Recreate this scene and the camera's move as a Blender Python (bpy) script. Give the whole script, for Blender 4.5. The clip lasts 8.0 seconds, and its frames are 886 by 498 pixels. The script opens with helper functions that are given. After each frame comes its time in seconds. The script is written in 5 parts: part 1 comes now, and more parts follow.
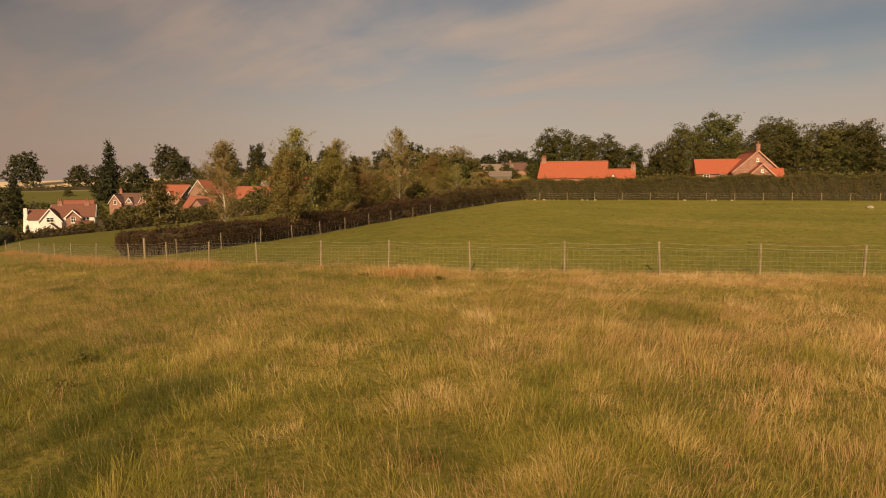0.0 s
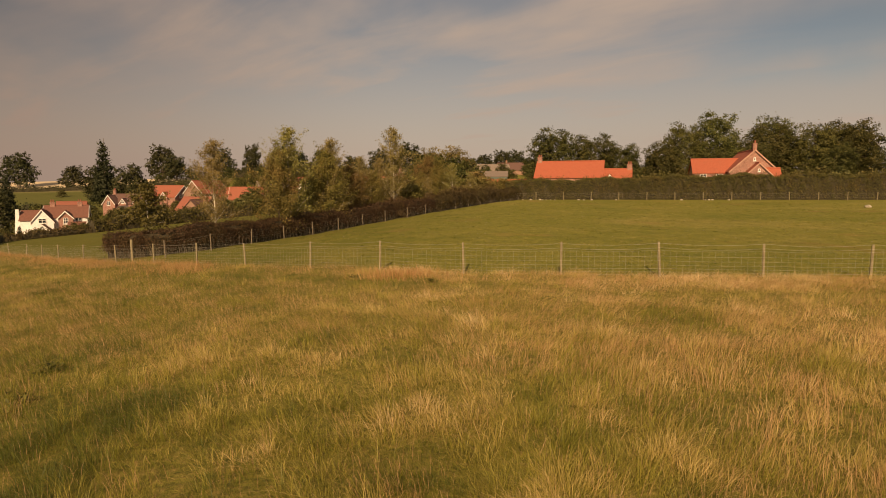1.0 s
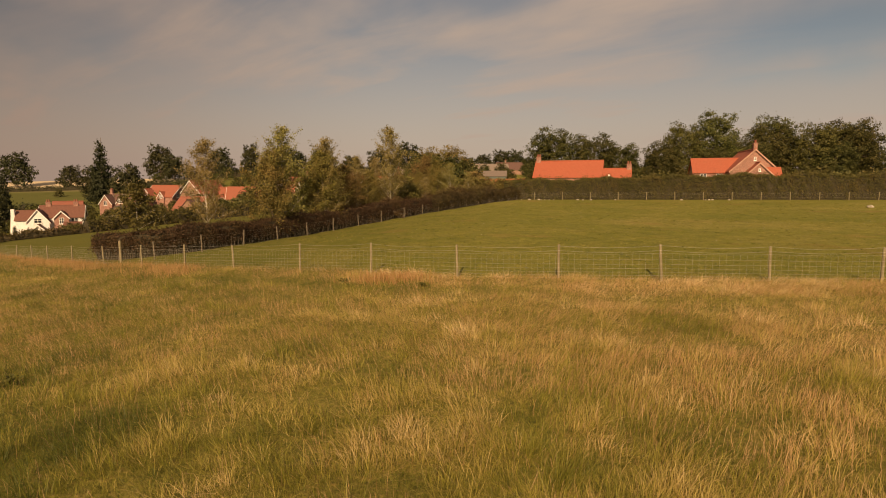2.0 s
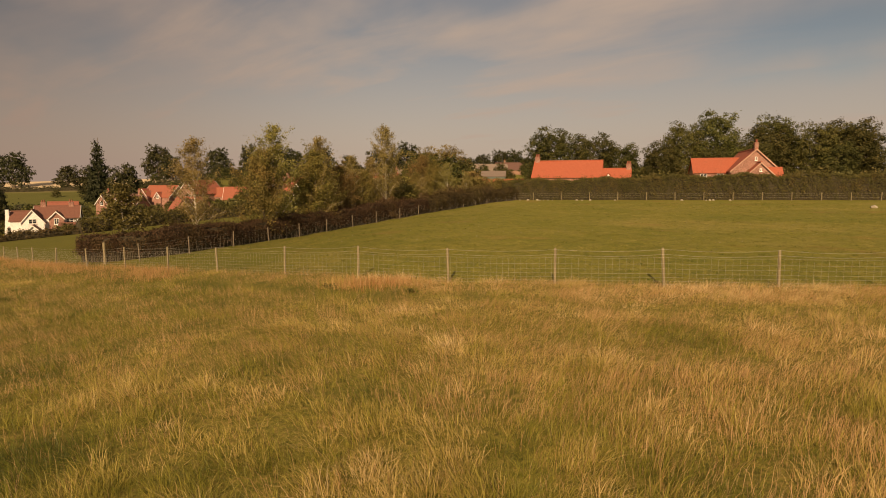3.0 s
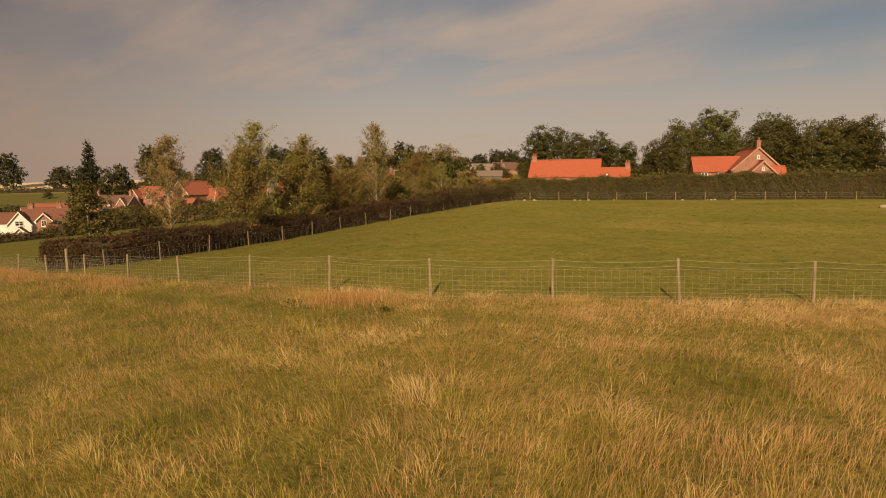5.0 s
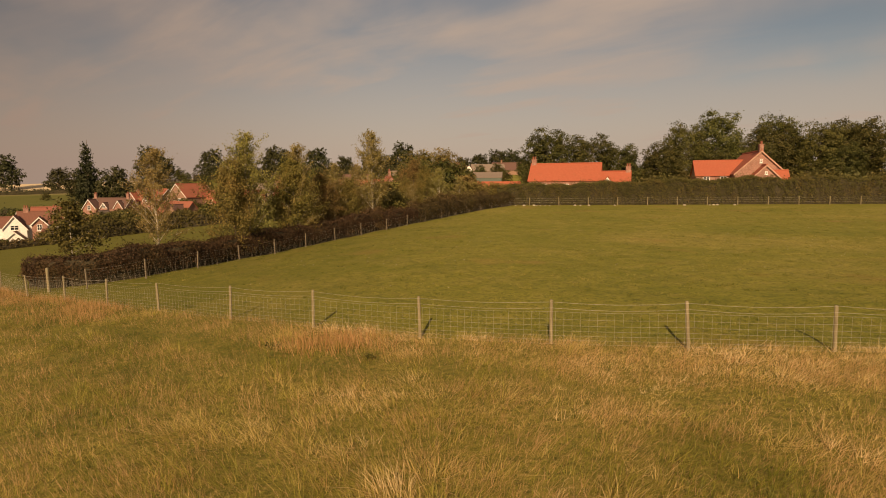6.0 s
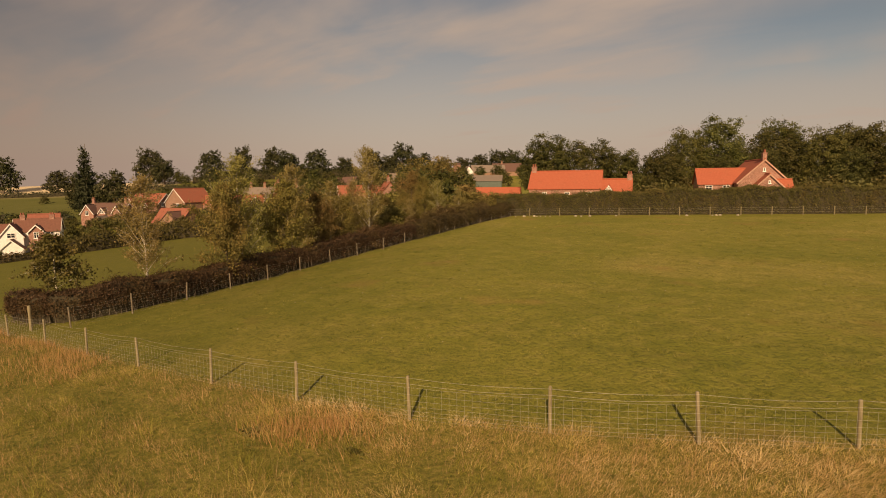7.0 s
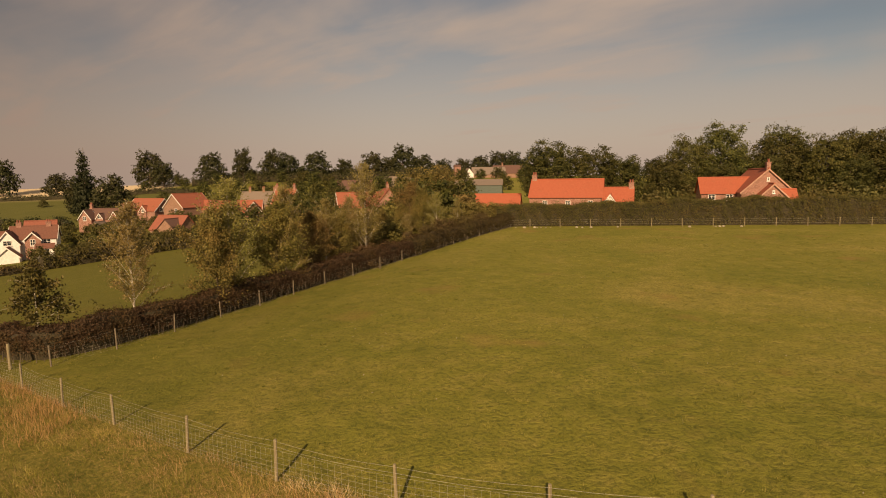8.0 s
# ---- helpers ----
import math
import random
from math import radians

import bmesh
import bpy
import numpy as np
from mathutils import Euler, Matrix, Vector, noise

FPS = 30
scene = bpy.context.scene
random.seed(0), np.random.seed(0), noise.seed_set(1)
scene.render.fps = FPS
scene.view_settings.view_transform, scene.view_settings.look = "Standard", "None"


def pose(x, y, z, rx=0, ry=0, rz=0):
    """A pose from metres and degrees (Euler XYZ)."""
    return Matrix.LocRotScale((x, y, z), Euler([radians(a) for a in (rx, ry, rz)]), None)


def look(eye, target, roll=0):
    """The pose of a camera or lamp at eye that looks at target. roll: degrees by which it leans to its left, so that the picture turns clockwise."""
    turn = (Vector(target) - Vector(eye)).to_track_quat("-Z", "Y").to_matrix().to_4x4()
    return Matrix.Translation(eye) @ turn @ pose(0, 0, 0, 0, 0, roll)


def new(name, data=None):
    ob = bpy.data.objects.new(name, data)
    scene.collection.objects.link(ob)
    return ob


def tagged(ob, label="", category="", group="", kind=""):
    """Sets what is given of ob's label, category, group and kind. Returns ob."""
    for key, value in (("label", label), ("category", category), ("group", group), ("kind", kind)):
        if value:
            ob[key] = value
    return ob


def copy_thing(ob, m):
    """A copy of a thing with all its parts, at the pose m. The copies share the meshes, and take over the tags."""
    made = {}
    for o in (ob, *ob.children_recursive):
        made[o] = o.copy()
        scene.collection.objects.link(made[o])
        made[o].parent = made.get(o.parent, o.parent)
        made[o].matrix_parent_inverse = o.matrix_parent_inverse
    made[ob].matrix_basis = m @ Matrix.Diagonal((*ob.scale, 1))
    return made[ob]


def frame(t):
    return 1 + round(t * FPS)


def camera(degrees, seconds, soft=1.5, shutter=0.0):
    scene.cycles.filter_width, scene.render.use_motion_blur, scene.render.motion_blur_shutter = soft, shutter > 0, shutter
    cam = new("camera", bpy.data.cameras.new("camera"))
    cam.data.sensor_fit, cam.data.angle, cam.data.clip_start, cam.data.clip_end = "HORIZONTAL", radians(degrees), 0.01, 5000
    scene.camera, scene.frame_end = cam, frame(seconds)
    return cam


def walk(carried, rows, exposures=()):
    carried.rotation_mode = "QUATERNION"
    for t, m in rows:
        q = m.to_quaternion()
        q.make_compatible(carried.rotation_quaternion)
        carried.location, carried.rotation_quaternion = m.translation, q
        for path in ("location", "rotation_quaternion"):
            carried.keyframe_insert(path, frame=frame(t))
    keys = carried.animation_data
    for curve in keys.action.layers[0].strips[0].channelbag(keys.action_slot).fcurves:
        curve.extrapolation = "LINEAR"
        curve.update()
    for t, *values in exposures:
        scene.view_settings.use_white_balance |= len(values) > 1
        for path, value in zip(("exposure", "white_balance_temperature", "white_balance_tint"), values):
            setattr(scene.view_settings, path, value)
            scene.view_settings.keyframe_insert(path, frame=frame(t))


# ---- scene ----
cam = camera(75.4, 8.0, soft=1.0)
PATH = [
    (0, (-0.045, -1.706, 3.41), (-0.045, 0.282, 3.183), -0.0),
    (0.5, (0.051, -1.327, 3.407), (0.057, 0.66, 3.18), 0.0),
    (1, (0.113, -0.931, 3.356), (0.125, 1.056, 3.13), -0.1),
    (1.5, (0.211, -0.532, 3.36), (0.225, 1.455, 3.133), -0.1),
    (3, (0.706, 1.082, 3.348), (0.722, 3.069, 3.122), -0.1),
    (3.5, (0.852, 1.73, 3.334), (0.872, 3.717, 3.107), -0.1),
    (4, (0.98, 2.431, 3.298), (1.002, 4.418, 3.071), -0.1),
    (4.5, (1.102, 3.061, 3.264), (1.126, 5.048, 3.038), -0.2),
    (6, (1.554, 5.084, 4.336), (1.577, 7.071, 4.106), -0.4),
    (6.5, (1.728, 5.773, 5.248), (1.751, 7.759, 5.015), -0.5),
    (7, (1.865, 6.483, 6.28), (1.885, 8.468, 6.043), -0.6),
    (7.5, (1.986, 7.214, 7.183), (2.006, 9.2, 6.943), -0.6),
    (8, (2.177, 7.985, 8.029), (2.194, 9.97, 7.789), -0.7),
]
walk(cam, [(t, look(eye, target, roll)) for t, eye, target, roll in PATH], [(0, 0.28, 10500, 20), (8, 0.28, 10500, 20)])

# ---- light: low sun from behind the camera, thin high cloud ----
SUN_EL, SUN_AZ = 28.5, 9.6  # degrees; the shadows fall ahead and a little to the right
sun_from = Vector((-math.sin(radians(SUN_AZ)), -math.cos(radians(SUN_AZ)), math.tan(radians(SUN_EL)))).normalized()
sun = new("sun", bpy.data.lights.new("sun", "SUN"))
sun.data.energy, sun.data.angle, sun.data.color = 4.45, radians(0.6), (1.0, 0.855, 0.675)
sun.matrix_world = look(sun_from * 50, (0, 0, 0))


def build_sky():
    world = bpy.data.worlds.new("sky")
    scene.world = world
    world.use_nodes = True
    nt = world.node_tree
    N, L = nt.nodes, nt.links
    back = N["Background"]
    sky = N.new("ShaderNodeTexSky")
    sky.sky_type, sky.sun_disc = "NISHITA", False
    sky.sun_elevation, sky.sun_rotation = radians(SUN_EL), math.atan2(sun_from.x, sun_from.y)
    sky.altitude, sky.air_density, sky.dust_density = 1500, 1.0, 0.6
    # thin streaked cloud on a flat layer overhead
    co = N.new("ShaderNodeTexCoord")
    sep = N.new("ShaderNodeSeparateXYZ")
    L.new(co.outputs["Generated"], sep.inputs[0])
    up = N.new("ShaderNodeMath")
    up.operation = "MAXIMUM"
    up.inputs[1].default_value = 0.0
    L.new(sep.outputs[2], up.inputs[0])
    hz = N.new("ShaderNodeMath")
    hz.operation = "ADD"
    hz.inputs[1].default_value = 0.16
    L.new(up.outputs[0], hz.inputs[0])
    div = N.new("ShaderNodeVectorMath")
    div.operation = "DIVIDE"
    comb = N.new("ShaderNodeCombineXYZ")
    for i in range(3):
        L.new(hz.outputs[0], comb.inputs[i])
    L.new(co.outputs["Generated"], div.inputs[0])
    L.new(comb.outputs[0], div.inputs[1])

    def cloud(scale, stretch, turn, shift, detail, lo, hi):
        vr = N.new("ShaderNodeVectorRotate")
        vr.rotation_type = "Z_AXIS"
        vr.inputs["Angle"].default_value = radians(turn)
        L.new(div.outputs[0], vr.inputs["Vector"])
        mp = N.new("ShaderNodeMapping")
        mp.inputs["Location"].default_value = shift
        mp.inputs["Scale"].default_value = (scale, scale * stretch, 0.0)
        L.new(vr.outputs[0], mp.inputs[0])
        nz = N.new("ShaderNodeTexNoise")
        nz.inputs["Scale"].default_value = 1.0
        nz.inputs["Detail"].default_value = detail
        nz.inputs["Roughness"].default_value = 0.55
        nz.inputs["Distortion"].default_value = 0.4
        L.new(mp.outputs[0], nz.inputs["Vector"])
        rg = N.new("ShaderNodeMapRange")
        rg.interpolation_type = "SMOOTHSTEP"
        rg.inputs["From Min"].default_value, rg.inputs["From Max"].default_value = lo, hi
        L.new(nz.outputs["Fac"], rg.inputs["Value"])
        return rg.outputs[0]

    veil = cloud(0.34, 1.8, 40, (0.2, 2.1, 0), 5, 0.33, 0.57)
    streak = cloud(0.9, 2.8, 34, (4.1, 2.2, 0), 6, 0.38, 0.70)
    # cloud thickens into haze near the horizon
    low = N.new("ShaderNodeMapRange")
    low.inputs["From Min"].default_value, low.inputs["From Max"].default_value = 0.03, 0.27
    low.inputs["To Min"].default_value, low.inputs["To Max"].default_value = 1.0, 0.1
    L.new(up.outputs[0], low.inputs["Value"])
    a = N.new("ShaderNodeMath")
    a.operation = "MULTIPLY_ADD"
    a.inputs[1].default_value = 0.35
    L.new(streak, a.inputs[0])
    mul = N.new("ShaderNodeMath")
    mul.operation = "MULTIPLY"
    mul.inputs[1].default_value = 0.62
    L.new(veil, mul.inputs[0])
    L.new(mul.outputs[0], a.inputs[2])
    mx = N.new("ShaderNodeMath")
    mx.operation = "MAXIMUM"
    mx.use_clamp = True
    L.new(a.outputs[0], mx.inputs[0])
    L.new(low.outputs[0], mx.inputs[1])
    # clear gaps in the cloud: (azimuth, elevation) of the middle, half width and half height, depth
    soft = N.new("ShaderNodeTexNoise")
    soft.inputs["Scale"].default_value, soft.inputs["Detail"].default_value = 5.0, 4
    L.new(co.outputs["Generated"], soft.inputs["Vector"])
    swirl = N.new("ShaderNodeVectorMath")
    swirl.operation = "MULTIPLY_ADD"
    swirl.inputs[1].default_value = (0.16, 0.16, 0.10)
    L.new(soft.outputs["Color"], swirl.inputs[0])
    L.new(co.outputs["Generated"], swirl.inputs[2])
    cover = mx.outputs[0]
    for az, el, wide, high, depth in GAPS:
        gx, gz = math.sin(radians(az)) * math.cos(radians(el)) + 0.08, math.sin(radians(el)) + 0.05
        mp = N.new("ShaderNodeMapping")
        mp.inputs["Location"].default_value = (-gx / wide, 0, -gz / high)
        mp.inputs["Scale"].default_value = (1 / wide, 0, 1 / high)
        L.new(swirl.outputs[0], mp.inputs[0])
        ln = N.new("ShaderNodeVectorMath")
        ln.operation = "LENGTH"
        L.new(mp.outputs[0], ln.inputs[0])
        rg = N.new("ShaderNodeMapRange")
        rg.interpolation_type = "SMOOTHSTEP"
        rg.inputs["From Min"].default_value, rg.inputs["From Max"].default_value = 0.15, 1.0
        rg.inputs["To Min"].default_value, rg.inputs["To Max"].default_value = 1 - depth, 1.0
        L.new(ln.outputs["Value"], rg.inputs["Value"])
        thin = N.new("ShaderNodeMath")
        thin.operation = "MULTIPLY"
        L.new(cover, thin.inputs[0])
        L.new(rg.outputs[0], thin.inputs[1])
        cover = thin.outputs[0]
    # grey-white cloud
    mix = N.new("ShaderNodeMix")
    mix.data_type = "RGBA"
    L.new(cover, mix.inputs["Factor"])
    deep = N.new("ShaderNodeMix")
    deep.data_type, deep.blend_type = "RGBA", "MULTIPLY"
    deep.inputs["Factor"].default_value = 1.0
    deep.inputs["B"].default_value = (0.52, 0.572, 0.58, 1)
    L.new(sky.outputs[0], deep.inputs["A"])
    L.new(deep.outputs["Result"], mix.inputs["A"])
    mix.inputs["B"].default_value = CLOUD
    # lens vignetting painted into the sky: duller and darker towards the valley side
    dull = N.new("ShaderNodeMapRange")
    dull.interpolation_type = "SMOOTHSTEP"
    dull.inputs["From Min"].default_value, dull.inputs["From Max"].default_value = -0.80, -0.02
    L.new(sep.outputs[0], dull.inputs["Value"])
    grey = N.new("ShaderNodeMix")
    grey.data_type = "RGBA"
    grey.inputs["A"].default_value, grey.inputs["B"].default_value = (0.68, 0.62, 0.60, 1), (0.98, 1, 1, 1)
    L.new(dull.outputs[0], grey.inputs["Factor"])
    left_darkened = N.new("ShaderNodeMix")
    left_darkened.data_type, left_darkened.blend_type = "RGBA", "MULTIPLY"
    left_darkened.inputs["Factor"].default_value = 1.0
    L.new(mix.outputs["Result"], left_darkened.inputs["A"])
    L.new(grey.outputs["Result"], left_darkened.inputs["B"])
    L.new(left_darkened.outputs["Result"], back.inputs["Color"])
    back.inputs["Strength"].default_value = SKY_STRENGTH


CLOUD = (3.84, 3.66, 3.90, 1)
GAPS = ((-34.0, 12.5, 0.15, 0.060, 0.5), (4.0, 18.0, 0.24, 0.060, 0.6), (34.0, 12.5, 0.24, 0.085, 0.8))
SKY_STRENGTH = 0.084
build_sky()


# ---- materials ----
def material(name, build):
    m = bpy.data.materials.new(name)
    m.use_nodes = True
    nt = m.node_tree
    build(nt.nodes, nt.links, nt.nodes["Principled BSDF"])
    return m


def noise_node(N, L, scale, detail=4, rough=0.55, coord="Object", stretch=(1, 1, 1), distortion=0.0):
    tc = N.new("ShaderNodeTexCoord")
    mp = N.new("ShaderNodeMapping")
    mp.inputs["Scale"].default_value = stretch
    nz = N.new("ShaderNodeTexNoise")
    nz.inputs["Scale"].default_value = scale
    nz.inputs["Detail"].default_value = detail
    nz.inputs["Roughness"].default_value = rough
    nz.inputs["Distortion"].default_value = distortion
    L.new(tc.outputs[coord], mp.inputs[0])
    L.new(mp.outputs[0], nz.inputs["Vector"])
    return nz.outputs["Fac"]


def ramp(N, L, fac, stops):
    r = N.new("ShaderNodeValToRGB")
    el = r.color_ramp.elements
    while len(el) < len(stops):
        el.new(0.5)
    for e, (p, c) in zip(el, stops):
        e.position, e.color = p, (*c, 1)
    L.new(fac, r.inputs[0])
    return r.outputs[0]


def mixed(N, L, fac, a, b, mode="MIX"):
    m = N.new("ShaderNodeMix")
    m.data_type, m.blend_type = "RGBA", mode
    for sock, v in (("Factor", fac), ("A", a), ("B", b)):
        if isinstance(v, (int, float)):
            m.inputs[sock].default_value = v
        elif isinstance(v, tuple):
            m.inputs[sock].default_value = (*v, 1)
        else:
            L.new(v, m.inputs[sock])
    return m.outputs["Result"]


def bump(N, L, p, height, strength, distance):
    b = N.new("ShaderNodeBump")
    b.inputs["Strength"].default_value, b.inputs["Distance"].default_value = strength, distance
    L.new(height, b.inputs["Height"])
    L.new(b.outputs[0], p.inputs["Normal"])


def leafy(name, dark, mid, light, wear=None, through_light=0.25):
    """Leaves: every leaf its own tone, clumps drift between tones; some light passes through."""
    def build(N, L, p):
        g = N.new("ShaderNodeNewGeometry")
        isl = ramp(N, L, g.outputs["Random Per Island"], [(0.0, dark), (0.5, mid), (1.0, light)])
        big = noise_node(N, L, 0.55, 3)
        tone = ramp(N, L, big, [(0.35, dark), (0.5, mid), (0.66, wear or light)])
        col = mixed(N, L, 0.45, isl, tone)
        oi = N.new("ShaderNodeObjectInfo")
        hs = N.new("ShaderNodeHueSaturation")
        rg = N.new("ShaderNodeMapRange")
        rg.inputs["To Min"].default_value, rg.inputs["To Max"].default_value = 0.47, 0.52
        L.new(oi.outputs["Random"], rg.inputs["Value"])
        L.new(rg.outputs[0], hs.inputs["Hue"])
        L.new(col, hs.inputs["Color"])
        L.new(hs.outputs[0], p.inputs["Base Color"])
        p.inputs["Roughness"].default_value = 0.6
        p.inputs["Specular IOR Level"].default_value = 0.25
        tr = N.new("ShaderNodeBsdfTranslucent")
        L.new(hs.outputs[0], tr.inputs[0])
        ms = N.new("ShaderNodeMixShader")
        ms.inputs[0].default_value = through_light
        L.new(p.outputs[0], ms.inputs[1])
        L.new(tr.outputs[0], ms.inputs[2])
        L.new(ms.outputs[0], N["Material Output"].inputs["Surface"])
    return material(name, build)


def bark(name, a, b, scale=6):
    def build(N, L, p):
        n = noise_node(N, L, scale, 6, 0.65, stretch=(1, 1, 0.3))
        L.new(ramp(N, L, n, [(0.35, a), (0.62, b)]), p.inputs["Base Color"])
        p.inputs["Roughness"].default_value = 0.9
        bump(N, L, p, n, 0.5, 0.02)
    return material(name, build)


def masonry(name, a, b, c, mortar, courses=True):
    """Brick in courses with lighter joints and weathering; sizes in metres."""
    def build(N, L, p):
        tc = N.new("ShaderNodeTexCoord")
        sep = N.new("ShaderNodeSeparateXYZ")
        L.new(tc.outputs["Object"], sep.inputs[0])
        run = N.new("ShaderNodeMath")
        L.new(sep.outputs[0], run.inputs[0])
        L.new(sep.outputs[1], run.inputs[1])
        mp = N.new("ShaderNodeCombineXYZ")
        L.new(run.outputs[0], mp.inputs[0])
        L.new(sep.outputs[2], mp.inputs[1])
        br = N.new("ShaderNodeTexBrick")
        br.inputs["Scale"].default_value = 1.0
        br.inputs["Brick Width"].default_value, br.inputs["Row Height"].default_value = 0.225, 0.075
        br.inputs["Mortar Size"].default_value = 0.008
        br.inputs["Color1"].default_value, br.inputs["Color2"].default_value = (*a, 1), (*b, 1)
        br.inputs["Mortar"].default_value = (*mortar, 1)
        L.new(mp.outputs[0], br.inputs["Vector"])
        n = noise_node(N, L, 0.9, 5, 0.7)
        big = ramp(N, L, n, [(0.38, a), (0.55, b), (0.68, c)])
        col = mixed(N, L, 0.45, br.outputs["Color"], big)
        patch = noise_node(N, L, 4.5, 4, 0.7)
        L.new(mixed(N, L, ramp(N, L, patch, [(0.5, (0, 0, 0)), (0.7, (0.6, 0.6, 0.6))]), col, c), p.inputs["Base Color"])
        p.inputs["Roughness"].default_value = 0.9
        bump(N, L, p, br.outputs["Fac"], -0.4, 0.01)
    return material(name, build)


def tiled(name, a, b, c, row=0.3, moss=(0.10, 0.09, 0.05), moss_amount=0.35):
    """Clay roof tiles: rows and rolls as relief, tile-to-tile tone, some weathering."""
    def build(N, L, p):
        tc = N.new("ShaderNodeTexCoord")
        sep = N.new("ShaderNodeSeparateXYZ")
        L.new(tc.outputs["Object"], sep.inputs[0])

        def wave(sock, period):
            m = N.new("ShaderNodeMath")
            m.operation = "MULTIPLY"
            m.inputs[1].default_value = 6.2832 / period
            L.new(sock, m.inputs[0])
            s = N.new("ShaderNodeMath")
            s.operation = "SINE"
            L.new(m.outputs[0], s.inputs[0])
            return s.outputs[0]
        rows, rolls = wave(sep.outputs[2], row * 0.62), wave(sep.outputs[0], 0.24)
        add = N.new("ShaderNodeMath")
        L.new(rows, add.inputs[0])
        L.new(rolls, add.inputs[1])
        fine = noise_node(N, L, 3.2, 4, 0.75)
        big = noise_node(N, L, 0.35, 4, 0.6)
        col = mixed(N, L, big, ramp(N, L, fine, [(0.3, a), (0.5, b), (0.72, c)]), b)
        col = mixed(N, L, ramp(N, L, noise_node(N, L, 1.1, 6, 0.75), [(0.52, (0, 0, 0)), (0.8, (moss_amount,) * 3)]), col, moss)
        L.new(col, p.inputs["Base Color"])
        p.inputs["Roughness"].default_value = 0.8
        bump(N, L, p, add.outputs[0], 0.35, 0.02)
    return material(name, build)


def painted(name, c, worn=None, rough=0.55):
    def build(N, L, p):
        n = noise_node(N, L, 2.2, 5, 0.7)
        L.new(ramp(N, L, n, [(0.35, worn or tuple(0.82 * v for v in c)), (0.6, c)]), p.inputs["Base Color"])
        p.inputs["Roughness"].default_value = rough
        bump(N, L, p, noise_node(N, L, 40, 3), 0.1, 0.003)
    return material(name, build)


def glass_build(N, L, p):
    p.inputs["Base Color"].default_value = (0.02, 0.025, 0.03, 1)
    p.inputs["Roughness"].default_value = 0.08


def blade(name, stops):
    """Grass blades, green to straw by the dryness stored on each blade; some light passes through."""
    def build(N, L, p):
        a = N.new("ShaderNodeAttribute")
        a.attribute_name = "dry"
        col = ramp(N, L, a.outputs["Fac"], stops)
        L.new(col, p.inputs["Base Color"])
        p.inputs["Roughness"].default_value = 0.5
        p.inputs["Specular IOR Level"].default_value = 0.35
        tr = N.new("ShaderNodeBsdfTranslucent")
        L.new(col, tr.inputs[0])
        ms = N.new("ShaderNodeMixShader")
        ms.inputs[0].default_value = 0.35
        L.new(p.outputs[0], ms.inputs[1])
        L.new(tr.outputs[0], ms.inputs[2])
        L.new(ms.outputs[0], N["Material Output"].inputs["Surface"])
    return material(name, build)


def ground_build(N, L, p):
    def attr(n):
        a = N.new("ShaderNodeAttribute")
        a.attribute_name = n
        return a.outputs["Fac"]
    fine = noise_node(N, L, 6.0, 6, 0.7)
    mid = noise_node(N, L, 0.9, 5, 0.65, distortion=0.5)
    big = noise_node(N, L, 0.07, 4, 0.6, distortion=0.8)
    # grazed pasture
    g1 = ramp(N, L, mid, [(0.3, (0.135, 0.140, 0.024)), (0.5, (0.215, 0.202, 0.040)), (0.7, (0.33, 0.27, 0.077))])
    g2 = ramp(N, L, big, [(0.36, (0.135, 0.152, 0.027)), (0.52, (0.195, 0.19, 0.040)), (0.66, (0.29, 0.24, 0.075))])
    grazed = mixed(N, L, 0.5, g1, g2)
    grazed = mixed(N, L, ramp(N, L, fine, [(0.42, (0.55, 0.55, 0.55)), (0.5, (0, 0, 0))]), grazed, (0.07, 0.08, 0.018))
    # thatch under the long grass
    rough = ramp(N, L, fine, [(0.32, (0.090, 0.088, 0.020)), (0.50, (0.175, 0.157, 0.037)), (0.7, (0.30, 0.222, 0.074))])
    # trodden path beside the fence, and rusty thin patches in the turf
    grazed = mixed(N, L, ramp(N, L, noise_node(N, L, 0.16, 3, 0.5), [(0.60, (0, 0, 0)), (0.72, (0.55, 0.55, 0.55))]), grazed, (0.25, 0.155, 0.055))
    stub = ramp(N, L, mid, [(0.35, (0.54, 0.43, 0.28)), (0.65, (0.66, 0.53, 0.36))])
    # greener turf towards the valley, darkened further as vignetting put into its colour
    left_mix = N.new("ShaderNodeMath")
    left_mix.operation = "MULTIPLY"
    left_mix.inputs[1].default_value = 0.5
    L.new(attr("left_dark"), left_mix.inputs[0])
    grazed = mixed(N, L, left_mix.outputs[0], grazed, mixed(N, L, mid, (0.075, 0.080, 0.016), (0.132, 0.126, 0.028)))
    col = mixed(N, L, attr("rough"), grazed, rough)
    col = mixed(N, L, attr("ley"), col, mixed(N, L, big, (0.075, 0.084, 0.022), (0.13, 0.128, 0.040)))
    col = mixed(N, L, attr("stubble"), col, stub)
    L.new(col, p.inputs["Base Color"])
    p.inputs["Roughness"].default_value = 0.95
    p.inputs["Specular IOR Level"].default_value = 0.15
    add = N.new("ShaderNodeMath")
    L.new(fine, add.inputs[0])
    L.new(noise_node(N, L, 2.2, 4, 0.6), add.inputs[1])
    bump(N, L, p, add.outputs[0], 0.9, 0.10)


